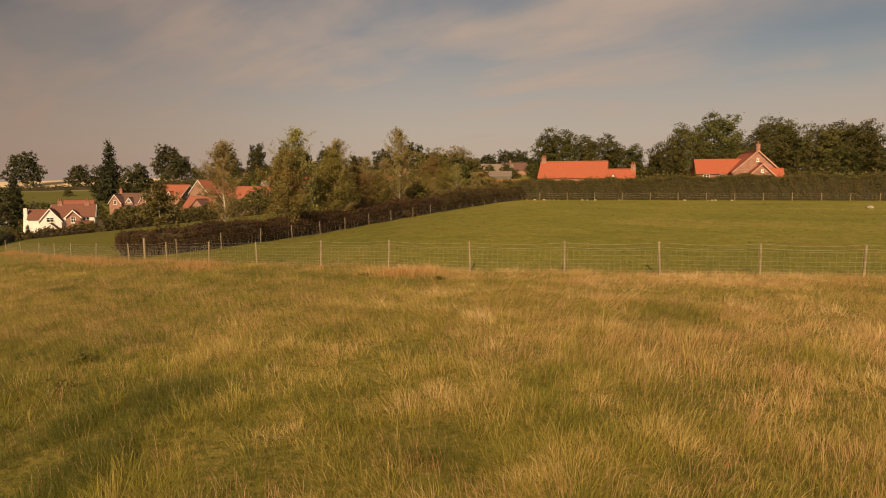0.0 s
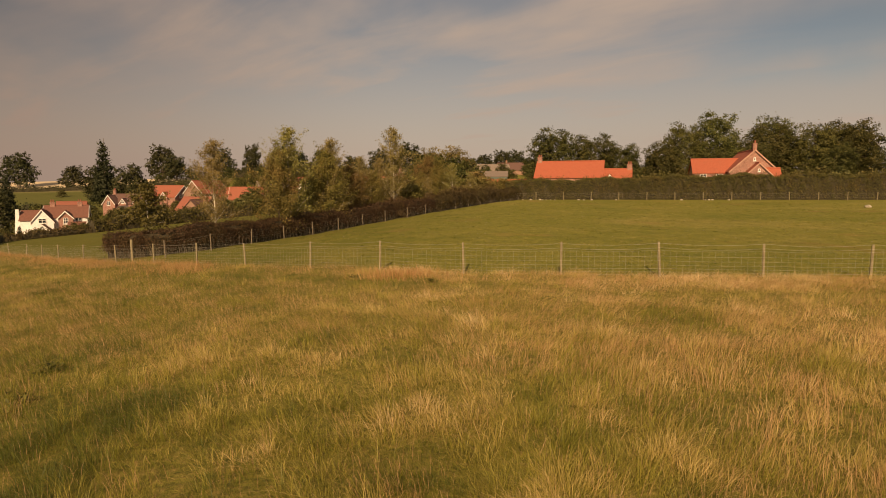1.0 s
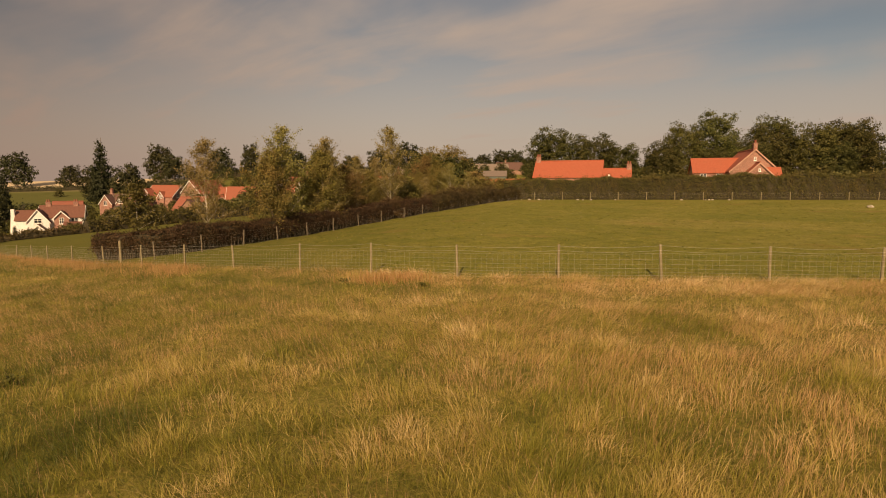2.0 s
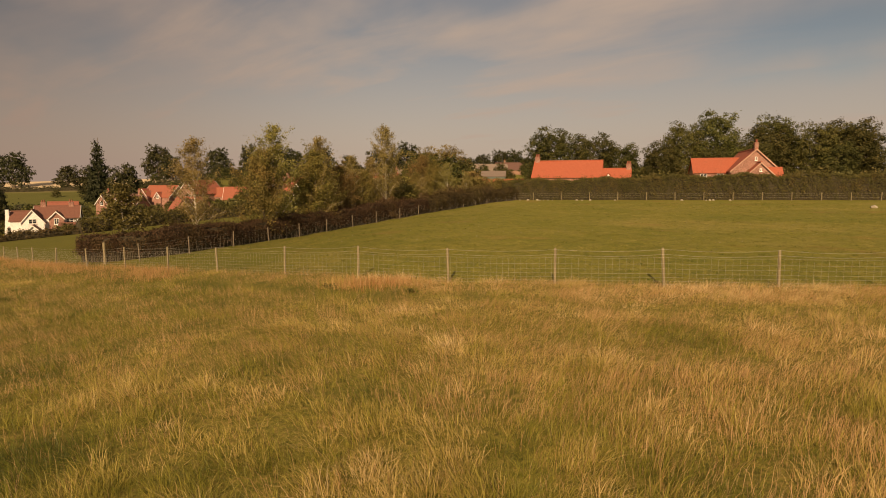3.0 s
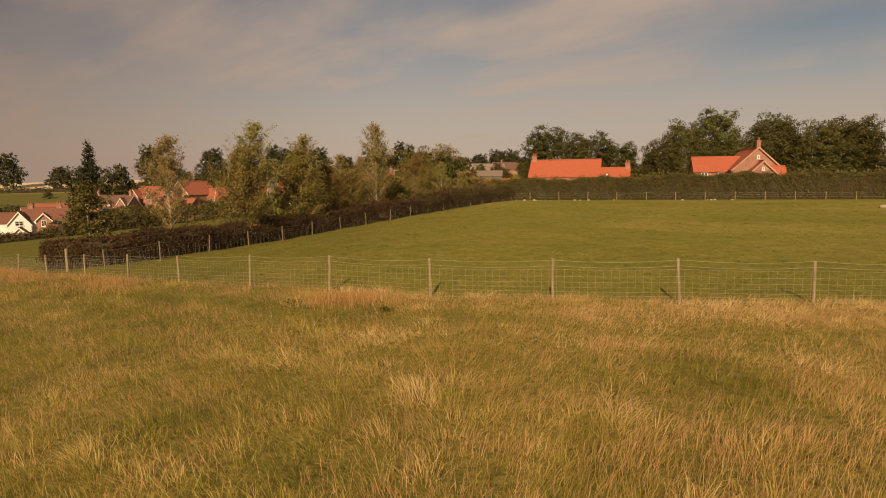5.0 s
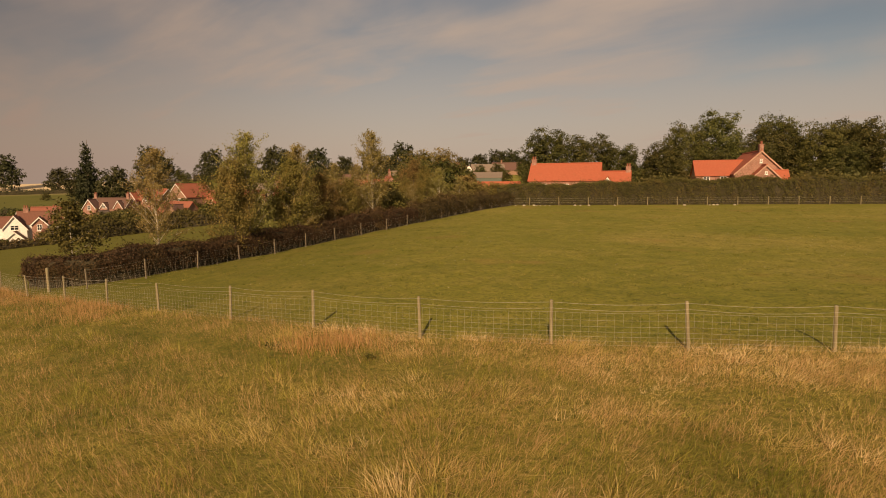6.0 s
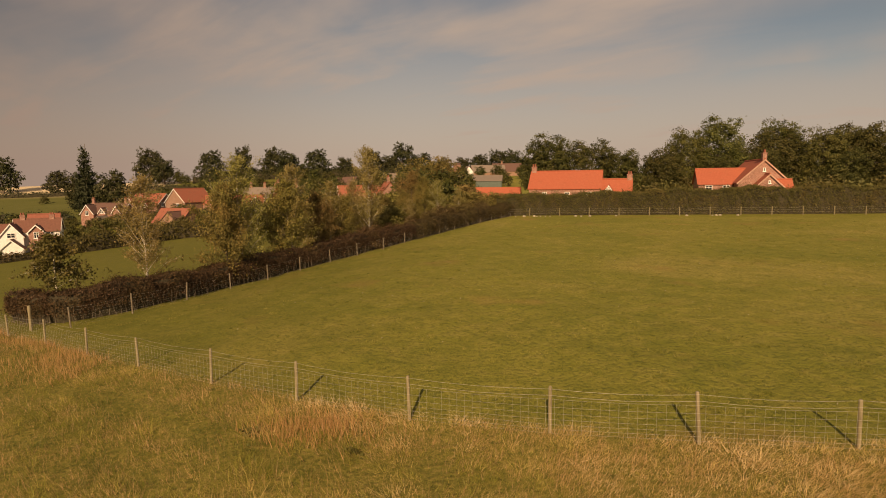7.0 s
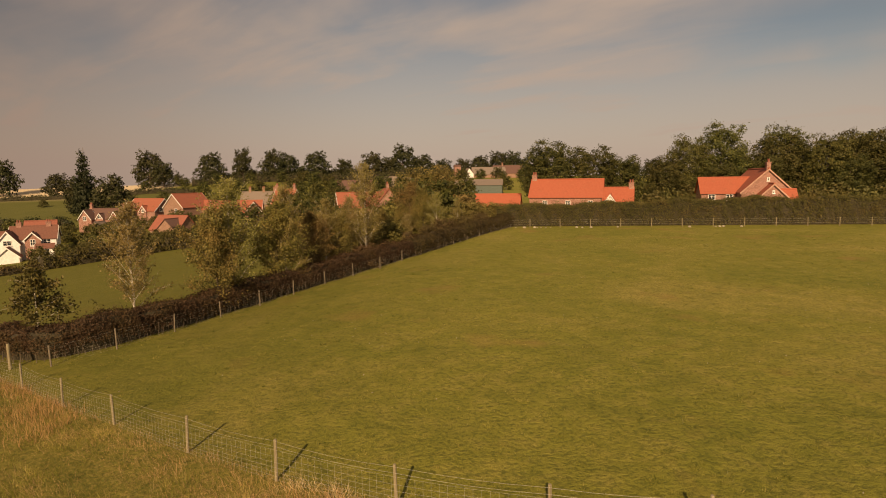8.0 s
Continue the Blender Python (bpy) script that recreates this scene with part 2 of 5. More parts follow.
def wood_build(N, L, p):
    n = noise_node(N, L, 14, 6, 0.65, stretch=(1, 1, 0.12))
    m = noise_node(N, L, 1.7, 4)
    a = ramp(N, L, n, [(0.3, (0.12, 0.097, 0.058)), (0.55, (0.24, 0.20, 0.122)), (0.75, (0.33, 0.28, 0.18))])
    L.new(mixed(N, L, ramp(N, L, m, [(0.45, (0, 0, 0)), (0.7, (0.5, 0.5, 0.5))]), a, (0.22, 0.20, 0.12)), p.inputs["Base Color"])
    p.inputs["Roughness"].default_value = 0.85
    bump(N, L, p, n, 0.4, 0.004)


def wire_build(N, L, p):
    n = noise_node(N, L, 9, 3)
    L.new(ramp(N, L, n, [(0.4, (0.42, 0.41, 0.37)), (0.7, (0.58, 0.56, 0.50))]), p.inputs["Base Color"])
    p.inputs["Roughness"].default_value, p.inputs["Metallic"].default_value = 0.5, 0.25


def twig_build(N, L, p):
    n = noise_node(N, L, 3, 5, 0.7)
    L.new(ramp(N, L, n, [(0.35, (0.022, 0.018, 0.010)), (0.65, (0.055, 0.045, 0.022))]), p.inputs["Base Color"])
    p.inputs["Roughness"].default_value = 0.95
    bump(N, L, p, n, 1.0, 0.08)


GROUND = material("pasture", ground_build)
WOOD = material("weathered_timber", wood_build)
WOOD_DARK = bark("old_grey_timber", (0.10, 0.082, 0.058), (0.20, 0.165, 0.12), 9)
WIRE = material("galvanised_wire", wire_build)
TWIGS = material("hedge_twigs", twig_build)
GLASS = material("window_glass", glass_build)
BRICK = masonry("red_brick", (0.155, 0.060, 0.047), (0.29, 0.127, 0.098), (0.42, 0.255, 0.20), (0.48, 0.38, 0.31))
BRICK_PALE = masonry("pale_brick", (0.20, 0.105, 0.072), (0.26, 0.14, 0.098), (0.33, 0.20, 0.145), (0.36, 0.28, 0.22))
PANTILE = tiled("orange_pantiles", (0.29, 0.068, 0.038), (0.355, 0.090, 0.050), (0.42, 0.13, 0.075), moss_amount=0.22)
VILLAGE_TILE = tiled("village_orange_tiles", (0.22, 0.066, 0.042), (0.30, 0.09, 0.054), (0.37, 0.135, 0.084), moss_amount=0.5)
TILE_RED = tiled("old_red_tiles", (0.19, 0.062, 0.044), (0.265, 0.086, 0.058), (0.33, 0.125, 0.082))
TILE_BROWN = tiled("brown_roof_tiles", (0.085, 0.046, 0.038), (0.12, 0.062, 0.050), (0.16, 0.085, 0.066))
TILE_GREY = tiled("grey_brown_tiles", (0.13, 0.10, 0.085), (0.19, 0.15, 0.125), (0.25, 0.20, 0.165))
RENDER_WHITE = painted("white_render", (0.76, 0.75, 0.73))
PAINT_WHITE = painted("white_paint", (0.80, 0.79, 0.76))
TILE_OLD = tiled("mottled_red_brown_tiles", (0.11, 0.050, 0.038), (0.175, 0.072, 0.052), (0.23, 0.105, 0.075))
STONE = painted("pale_stone", (0.40, 0.36, 0.28), (0.24, 0.21, 0.16), 0.9)
SHEET_GREEN = painted("dark_green_sheet", (0.07, 0.10, 0.085), (0.05, 0.07, 0.06))
BARK = bark("brown_bark", (0.07, 0.055, 0.04), (0.16, 0.125, 0.09))
BIRCH_BARK = bark("birch_bark", (0.22, 0.19, 0.15), (0.62, 0.58, 0.50), 3)
OAK_LEAF = leafy("oak_leaves", (0.027, 0.035, 0.011), (0.060, 0.067, 0.019), (0.145, 0.134, 0.040))
ASH_LEAF = leafy("ash_leaves", (0.040, 0.049, 0.014), (0.088, 0.093, 0.026), (0.205, 0.182, 0.056))
DARK_LEAF = leafy("dark_leaves", (0.022, 0.027, 0.011), (0.040, 0.046, 0.017), (0.072, 0.072, 0.026), through_light=0.15)
SPRUCE_LEAF = leafy("spruce_needles", (0.014, 0.020, 0.010), (0.028, 0.036, 0.015), (0.045, 0.052, 0.022), through_light=0.1)
BIRCH_LEAF = leafy("birch_leaves", (0.12, 0.116, 0.038), (0.25, 0.222, 0.073), (0.39, 0.33, 0.125), (0.29, 0.24, 0.085), 0.35)
ALDER_LEAF = leafy("alder_leaves", (0.072, 0.070, 0.022), (0.175, 0.150, 0.046), (0.33, 0.25, 0.082), (0.31, 0.20, 0.068), 0.30)
SCRUB_LEAF = leafy("scrub_leaves", (0.040, 0.036, 0.012), (0.078, 0.066, 0.020), (0.14, 0.105, 0.035), (0.11, 0.075, 0.026))
THORN_LEAF = leafy("thorn_leaves", (0.055, 0.048, 0.016), (0.105, 0.088, 0.028), (0.20, 0.15, 0.05), (0.15, 0.105, 0.036))
HEDGE_LEAF = leafy("hedge_leaves", (0.024, 0.018, 0.009), (0.064, 0.046, 0.020), (0.145, 0.092, 0.040), (0.086, 0.074, 0.024))
FIELD_HEDGE_LEAF = leafy("hawthorn_leaves", (0.045, 0.049, 0.015), (0.092, 0.090, 0.026), (0.165, 0.138, 0.044), (0.155, 0.108, 0.038))
RUST_LEAF = leafy("rust_shrub_leaves", (0.060, 0.046, 0.022), (0.115, 0.080, 0.036), (0.20, 0.135, 0.056), (0.13, 0.105, 0.036))
GARDEN_LEAF = leafy("garden_leaves", (0.050, 0.055, 0.018), (0.105, 0.102, 0.032), (0.20, 0.168, 0.056), (0.15, 0.115, 0.04))
OLIVE_LEAF = leafy("olive_scrub_leaves", (0.105, 0.096, 0.032), (0.20, 0.172, 0.058), (0.31, 0.245, 0.085), (0.28, 0.20, 0.07), 0.35)
SWARD = [(0.0, (0.075, 0.094, 0.015)), (0.25, (0.170, 0.176, 0.029)), (0.48, (0.325, 0.285, 0.060)), (0.68, (0.51, 0.395, 0.135)), (0.85, (0.66, 0.485, 0.225)), (1.0, (0.76, 0.575, 0.325))]
MEADOW_BLADE = blade("meadow_grass", SWARD)
STRAW = blade("seed_stalks", [(0.0, (0.36, 0.205, 0.085)), (0.5, (0.53, 0.325, 0.158)), (1.0, (0.66, 0.44, 0.25))])
RUST_STALK = blade("rust_stalks", [(0.2, (0.36, 0.19, 0.08)), (0.8, (0.56, 0.33, 0.16))])
VERGE = painted("pale_verge_brick", (0.48, 0.30, 0.23), (0.36, 0.20, 0.15), 0.9)
SHORT_GRASS = blade("short_grass", [(0.0, (0.075, 0.092, 0.015)), (0.45, (0.185, 0.185, 0.034)), (1.0, (0.40, 0.32, 0.105))])


# ---- building blocks ----
def mesh_of(name, verts, faces, mat, smooth=False):
    """A mesh from arrays; faces of one size."""
    me = bpy.data.meshes.new(name)
    verts, faces = np.asarray(verts, dtype=np.float32), np.asarray(faces, dtype=np.int32)
    me.vertices.add(len(verts))
    me.vertices.foreach_set("co", verts.ravel())
    k = faces.shape[1]
    me.loops.add(faces.size)
    me.loops.foreach_set("vertex_index", faces.ravel())
    me.polygons.add(len(faces))
    me.polygons.foreach_set("loop_start", np.arange(0, faces.size, k, dtype=np.int32))
    if smooth:
        me.polygons.foreach_set("use_smooth", np.ones(len(faces), dtype=bool))
    me.materials.append(mat)
    me.update(calc_edges=True)
    return me


def part(name, me, parent, label="", at=None):
    """A mesh (or bmesh with its material) as one object under a thing or part."""
    ob = new(name, me)
    ob.parent = parent
    if at is not None:
        ob.matrix_basis = at
    return tagged(ob, label)


def from_bm(name, bm, mat, smooth=False):
    me = bpy.data.meshes.new(name)
    bm.normal_update()
    bm.to_mesh(me)
    bm.free()
    if smooth:
        me.polygons.foreach_set("use_smooth", np.ones(len(me.polygons), dtype=bool))
    me.materials.append(mat)
    return me


def add_box(bm, x0, x1, y0, y1, z0, z1):
    m = Matrix.LocRotScale(((x0 + x1) / 2, (y0 + y1) / 2, (z0 + z1) / 2), None, (x1 - x0, y1 - y0, z1 - z0))
    bmesh.ops.create_cube(bm, size=1, matrix=m)


def add_prism(bm, points, v0, v1):
    """An outline in (u, z), drawn out along y from v0 to v1."""
    a = [bm.verts.new((u, v0, z)) for u, z in points]
    b = [bm.verts.new((u, v1, z)) for u, z in points]
    bm.faces.new(a)
    bm.faces.new(b[::-1])
    for i in range(len(a)):
        j = (i + 1) % len(a)
        bm.faces.new((a[j], a[i], b[i], b[j]))


def tube(p, q, r0, r1, sides=6):
    """A tapered tube between two points, as arrays."""
    p, q = np.asarray(p, float), np.asarray(q, float)
    d = (q - p) / (np.linalg.norm(q - p) + 1e-9)
    e = np.cross(d, (0.0, 0.0, 1.0) if abs(d[2]) < 0.9 else (1.0, 0.0, 0.0))
    e /= np.linalg.norm(e)
    f = np.cross(d, e)
    an = np.arange(sides) * 2 * np.pi / sides
    ring = np.outer(np.cos(an), e) + np.outer(np.sin(an), f)
    v = np.vstack((p + ring * r0, q + ring * r1))
    i = np.arange(sides)
    j = (i + 1) % sides
    return v, np.stack((i, j, j + sides, i + sides), 1)


def joined(pieces):
    vs, fs, n = [], [], 0
    for v, f in pieces:
        vs.append(v)
        fs.append(f + n)
        n += len(v)
    return np.vstack(vs), np.vstack(fs)


def smoothstep(a, b, x):
    u = np.clip((x - a) / (b - a), 0, 1)
    return u * u * (3 - 2 * u)


# ---- lie of the land ----
HEDGE_FOOT, HEDGE_WAY = np.array((-20.0, 37.0)), np.array((0.51, 0.86))


def hedge_side(x, y):
    """Distance to the left of the field hedge's line, and along it."""
    dx, dy = x - HEDGE_FOOT[0], y - HEDGE_FOOT[1]
    return -0.86 * dx + 0.51 * dy, 0.51 * dx + 0.86 * dy


def land(x, y):
    x, y = np.asarray(x, float), np.asarray(y, float)
    w = (np.sqrt(x * x + 4) - x) / 2
    z = 0.0085 * (np.clip(y, -60, 112) - 20) - 0.092 * 140 * np.tanh(w / 140)
    s, a = hedge_side(x, y)
    # low bank behind the hedge, then the valley with the village
    z = z + 0.3 * smoothstep(0.9, 3.0, s) * (1 - smoothstep(7, 26, s)) * (1 - smoothstep(25, 60, a)) * smoothstep(2, 8, a)
    z = z - 3.6 * np.exp(-(((x + 104) / 38) ** 2 + ((y - 138) / 34) ** 2))
    z = z - 0.4 * np.exp(-(s / 7) ** 2) * smoothstep(2, 18, a) * (1 - smoothstep(34, 62, a))
    z = z - 0.4 * smoothstep(-16, -44, x) * smoothstep(80, 60, y)
    z = z + 0.08 * smoothstep(5, 9, x) * smoothstep(40, 24, y) - 0.12 * np.exp(-((x - 0.8) / 2.6) ** 2 - ((y - 21.4) / 4) ** 2)
    z = z + 1.0 * smoothstep(96, 112, y) * smoothstep(5, 25, x)
    z = z + (8 + 10 * smoothstep(50, -130, x)) * smoothstep(170, 400, y)
    z = z - smoothstep(-130, -200, x) * (2.5 * smoothstep(180, 300, y) - 2.6 * smoothstep(325, 400, y))
    return z - 0.03 * np.maximum(0, np.hypot(x, y) - 445)


def bumps(x, y):
    """Small unevenness of the turf, so that it is not a flat sheet."""
    return 0.05 * np.sin(0.9 * x + 0.5 * np.sin(0.7 * y)) * np.sin(0.8 * y + 1.3) + 0.025 * np.sin(2.3 * x + 1.1 * y) * np.sin(1.9 * y - 0.7 * x)


FENCE = [(-52.0, 66.0), (-46.5, 61.0), (-41.0, 56.0), (-36.0, 51.0), (-31.8, 46.9), (-26.75, 42.1), (-21.4, 37.0), (-17.5, 34.2), (-13.5, 31.0), (-9.9, 28.4),
         (-5.87, 25.4), (-2.42, 23.14), (1.06, 21.4), (4.62, 20.1), (8.02, 19.38), (11.45, 18.85), (15.0, 18.55), (18.5, 18.35), (22.0, 18.2)]
FX, FY = np.array([p[0] for p in FENCE]), np.array([p[1] for p in FENCE])


def fence_y(x):
    """Where the wire fence runs at x."""
    left = 66.0 - 0.92 * (np.asarray(x, float) + 52.0)
    return np.where(x < -52.0, left, np.interp(x, FX, FY))


def left_falloff(x, y):
    """The pasture's lower side towards the valley: greener, with lens vignetting added as darker colour."""
    return smoothstep(6, -14, x - 0.12 * (y - 30))


def make_ground():
    def axis(lo, hi, n):
        u = np.linspace(-1, 1, n)
        k = 6.2
        v = np.sinh(k * u) / np.sinh(k)
        return np.where(v < 0, -v * lo, v * hi)
    xs = np.unique(np.concatenate((axis(-3500, 3500, 130), np.arange(-30, 30, 0.8))))
    ys = np.unique(np.concatenate((axis(-700, 4200, 130), np.arange(-4, 62, 0.8), np.arange(62, 130, 2.0))))
    X, Y = np.meshgrid(xs, ys)
    near = np.exp(-((X / 60) ** 2 + ((Y - 30) / 60) ** 2))
    Z = land(X, Y) + bumps(X, Y) * near
    nx, ny = len(xs), len(ys)
    i = np.arange(nx * ny).reshape(ny, nx)
    faces = np.stack((i[:-1, :-1], i[:-1, 1:], i[1:, 1:], i[1:, :-1]), -1).reshape(-1, 4)
    me = mesh_of("ground", np.stack((X, Y, Z), -1).reshape(-1, 3), faces, GROUND, True)
    rough = smoothstep(0.9, -0.3, Y - fence_y(X))
    at = me.attributes.new("rough", "FLOAT", "POINT")
    at.data.foreach_set("value", rough.astype(np.float32).ravel())
    stub = smoothstep(318, 330, Y) * smoothstep(-150, -162, X) * (1 - smoothstep(440, 470, Y))
    ley = smoothstep(-112, -124, X) * smoothstep(196, 204, Y) * (1 - smoothstep(316, 322, Y))
    at = me.attributes.new("left_dark", "FLOAT", "POINT")
    # the same painted darkening is strongest on the uncut bank beyond the hedge
    beyond = smoothstep(0.5, 3.0, hedge_side(X, Y)[0]) * smoothstep(12, -8, X) * smoothstep(150, 120, Y)
    at.data.foreach_set("value", (left_falloff(X, Y) + 0.65 * beyond).astype(np.float32).ravel())
    at = me.attributes.new("ley", "FLOAT", "POINT")
    at.data.foreach_set("value", ley.astype(np.float32).ravel())
    at = me.attributes.new("stubble", "FLOAT", "POINT")
    at.data.foreach_set("value", stub.astype(np.float32).ravel())
    return tagged(new("ground", me), "rolling grass pasture with rough meadow and a stubble field", "ground", kind="structure")


make_ground()


# ---- grass ----
def value_noise(x, y, cell, seed):
    """Smooth random field in 0..1."""
    rng = np.random.default_rng(seed)
    t = rng.random((256, 256))
    gx, gy = x / cell, y / cell
    ix, iy = np.floor(gx).astype(int), np.floor(gy).astype(int)
    fx, fy = gx - ix, gy - iy
    fx, fy = fx * fx * (3 - 2 * fx), fy * fy * (3 - 2 * fy)
    q = lambda a, b: t[a % 256, b % 256]
    return (q(ix, iy) * (1 - fx) + q(ix + 1, iy) * fx) * (1 - fy) + (q(ix, iy + 1) * (1 - fx) + q(ix + 1, iy + 1) * fx) * fy


def path_dip(x, y):
    """A trodden path that runs a little way inside the fence."""
    d = fence_y(x) - 3.2 - y + 0.35 * np.sin(0.6 * x)
    return np.exp(-(d / 0.55) ** 2)


def turf(x, y):
    """Height of the ground with its unevenness."""
    return land(x, y) + bumps(x, y) * np.exp(-((x / 60) ** 2 + ((y - 30) / 60) ** 2))


def drift(x, y):
    """The way in which the grass has been laid over by wind and rain."""
    a = 2.6 * (value_noise(x, y, 3.5, 33) - 0.5) + 1.6 * (value_noise(x, y, 1.2, 34) - 0.5)
    a = a + np.where(x > 1.5, 0.25, math.pi - 0.2) * 1.0
    return np.cos(a), 0.8 * np.sin(a)


def blades(name, x, y, height, width, lx, ly, dry, seed, mat, corners=5, lift=0.0):
    """Arching tapering blades in one mesh: five corners each, or three for a mere spike. lx, ly: where the tip hangs."""
    rng = np.random.default_rng(seed)
    n = len(x)
    z = turf(x, y) - 0.02 + lift
    turn = rng.random(n) * 2 * np.pi
    px, py = -np.sin(turn) * width / 2, np.cos(turn) * width / 2
    reach = np.hypot(lx, ly)
    rise = height / np.sqrt(1 + 0.55 * (reach / height) ** 2)
    V = np.empty((n, corners, 3), np.float32)
    V[:, 0] = np.stack((x - px, y - py, z), 1)
    V[:, 1] = np.stack((x + px, y + py, z), 1)
    V[:, -1] = np.stack((x + lx, y + ly, z + rise), 1)
    b = np.arange(n)[:, None] * corners
    if corners == 3:
        F = b + np.array((0, 1, 2))
    else:
        mx, my, mz = x + 0.36 * lx, y + 0.36 * ly, z + 0.68 * np.minimum(height, rise * 1.25)
        V[:, 2] = np.stack((mx + 0.8 * px, my + 0.8 * py, mz), 1)
        V[:, 3] = np.stack((mx - 0.8 * px, my - 0.8 * py, mz), 1)
        F = np.concatenate((b + np.array((0, 1, 2)), b + np.array((0, 2, 3)), b + np.array((3, 2, 4))), 1).reshape(-1, 3)
    me = mesh_of(name, V.reshape(-1, 3), F, mat)
    at = me.attributes.new("dry", "FLOAT", "POINT")
    at.data.foreach_set("value", np.repeat(np.clip(dry, 0, 1), corners).astype(np.float32))
    return me


def meadow(n, seed, pick, power=1.4):
    """Points of the rough meadow, denser close by."""
    rng = np.random.default_rng(seed)
    out = []
    while sum(len(o[0]) for o in out) < n:
        y = 2.8 + 43 * rng.random(n) ** power
        x = (rng.random(n) - 0.5) * 2 * (3.0 + 0.82 * (y + 2))
        keep = (y < fence_y(x) + 0.35) & (x < 24)
        keep &= rng.random(n) < pick(x, y)
        out.append((x[keep], y[keep]))
    x, y = np.concatenate([o[0] for o in out]), np.concatenate([o[1] for o in out])
    return x[:n], y[:n]


def fence_band(x, y):
    up = smoothstep(-5, 4, x)
    return np.exp(-((fence_y(x) - 0.7 - 0.7 * up - y) / (1.2 + 1.0 * up)) ** 2)


def straw_share(x, y):
    """How much of the sward has gone to seed: small patches, more of it uphill, and a band along the fence."""
    p = smoothstep(0.40, 0.66, 0.22 * value_noise(x, y, 2.6, 5) + 0.38 * value_noise(x, y, 0.9, 6) + 0.40 * value_noise(x, y, 0.35, 7))
    p = (0.16 + 0.84 * p) * np.maximum(0.09 + 0.91 * smoothstep(-4, 6, x), 0.42 * smoothstep(9, 17, y)) * (0.40 + 0.60 * smoothstep(4, 12, y))
    far = 0.34 * smoothstep(8, 15, y) * (0.65 + 0.35 * smoothstep(-9, 0, x)) * (0.4 + 0.6 * smoothstep(0.35, 0.65, value_noise(x, y, 0.8, 61)))
    band = fence_band(x, y) * (0.3 + 0.8 * smoothstep(0.3, 0.7, 0.5 * value_noise(x, y, 1.6, 71) + 0.5 * value_noise(x, y, 0.6, 72)))
    green_lane = np.exp(-((fence_y(x) - 5.5 - y) / 1.5) ** 2)
    return np.clip(0.52 * p + far + 0.34 * band - 0.12 * green_lane - 0.6 * path_dip(x, y), 0.02, 1)


def dryness(x, y):
    """Green hollows to bleached drifts, in patches of a few metres and of a single tussock."""
    t = 0.435 + 0.46 * (value_noise(x, y, 2.8, 54) - 0.5) + 0.56 * (value_noise(x, y, 0.8, 52) - 0.5) + 0.30 * (value_noise(x, y, 0.3, 53) - 0.5)
    return t + 0.10 * smoothstep(-5, 4, x) - 0.23 * smoothstep(0.5, -6, x) + 0.16 * fence_band(x, y) * smoothstep(-12, 2, x) + 0.09 * smoothstep(9, 18, y) * smoothstep(-12, 0, x) - 0.15 * path_dip(x, y)


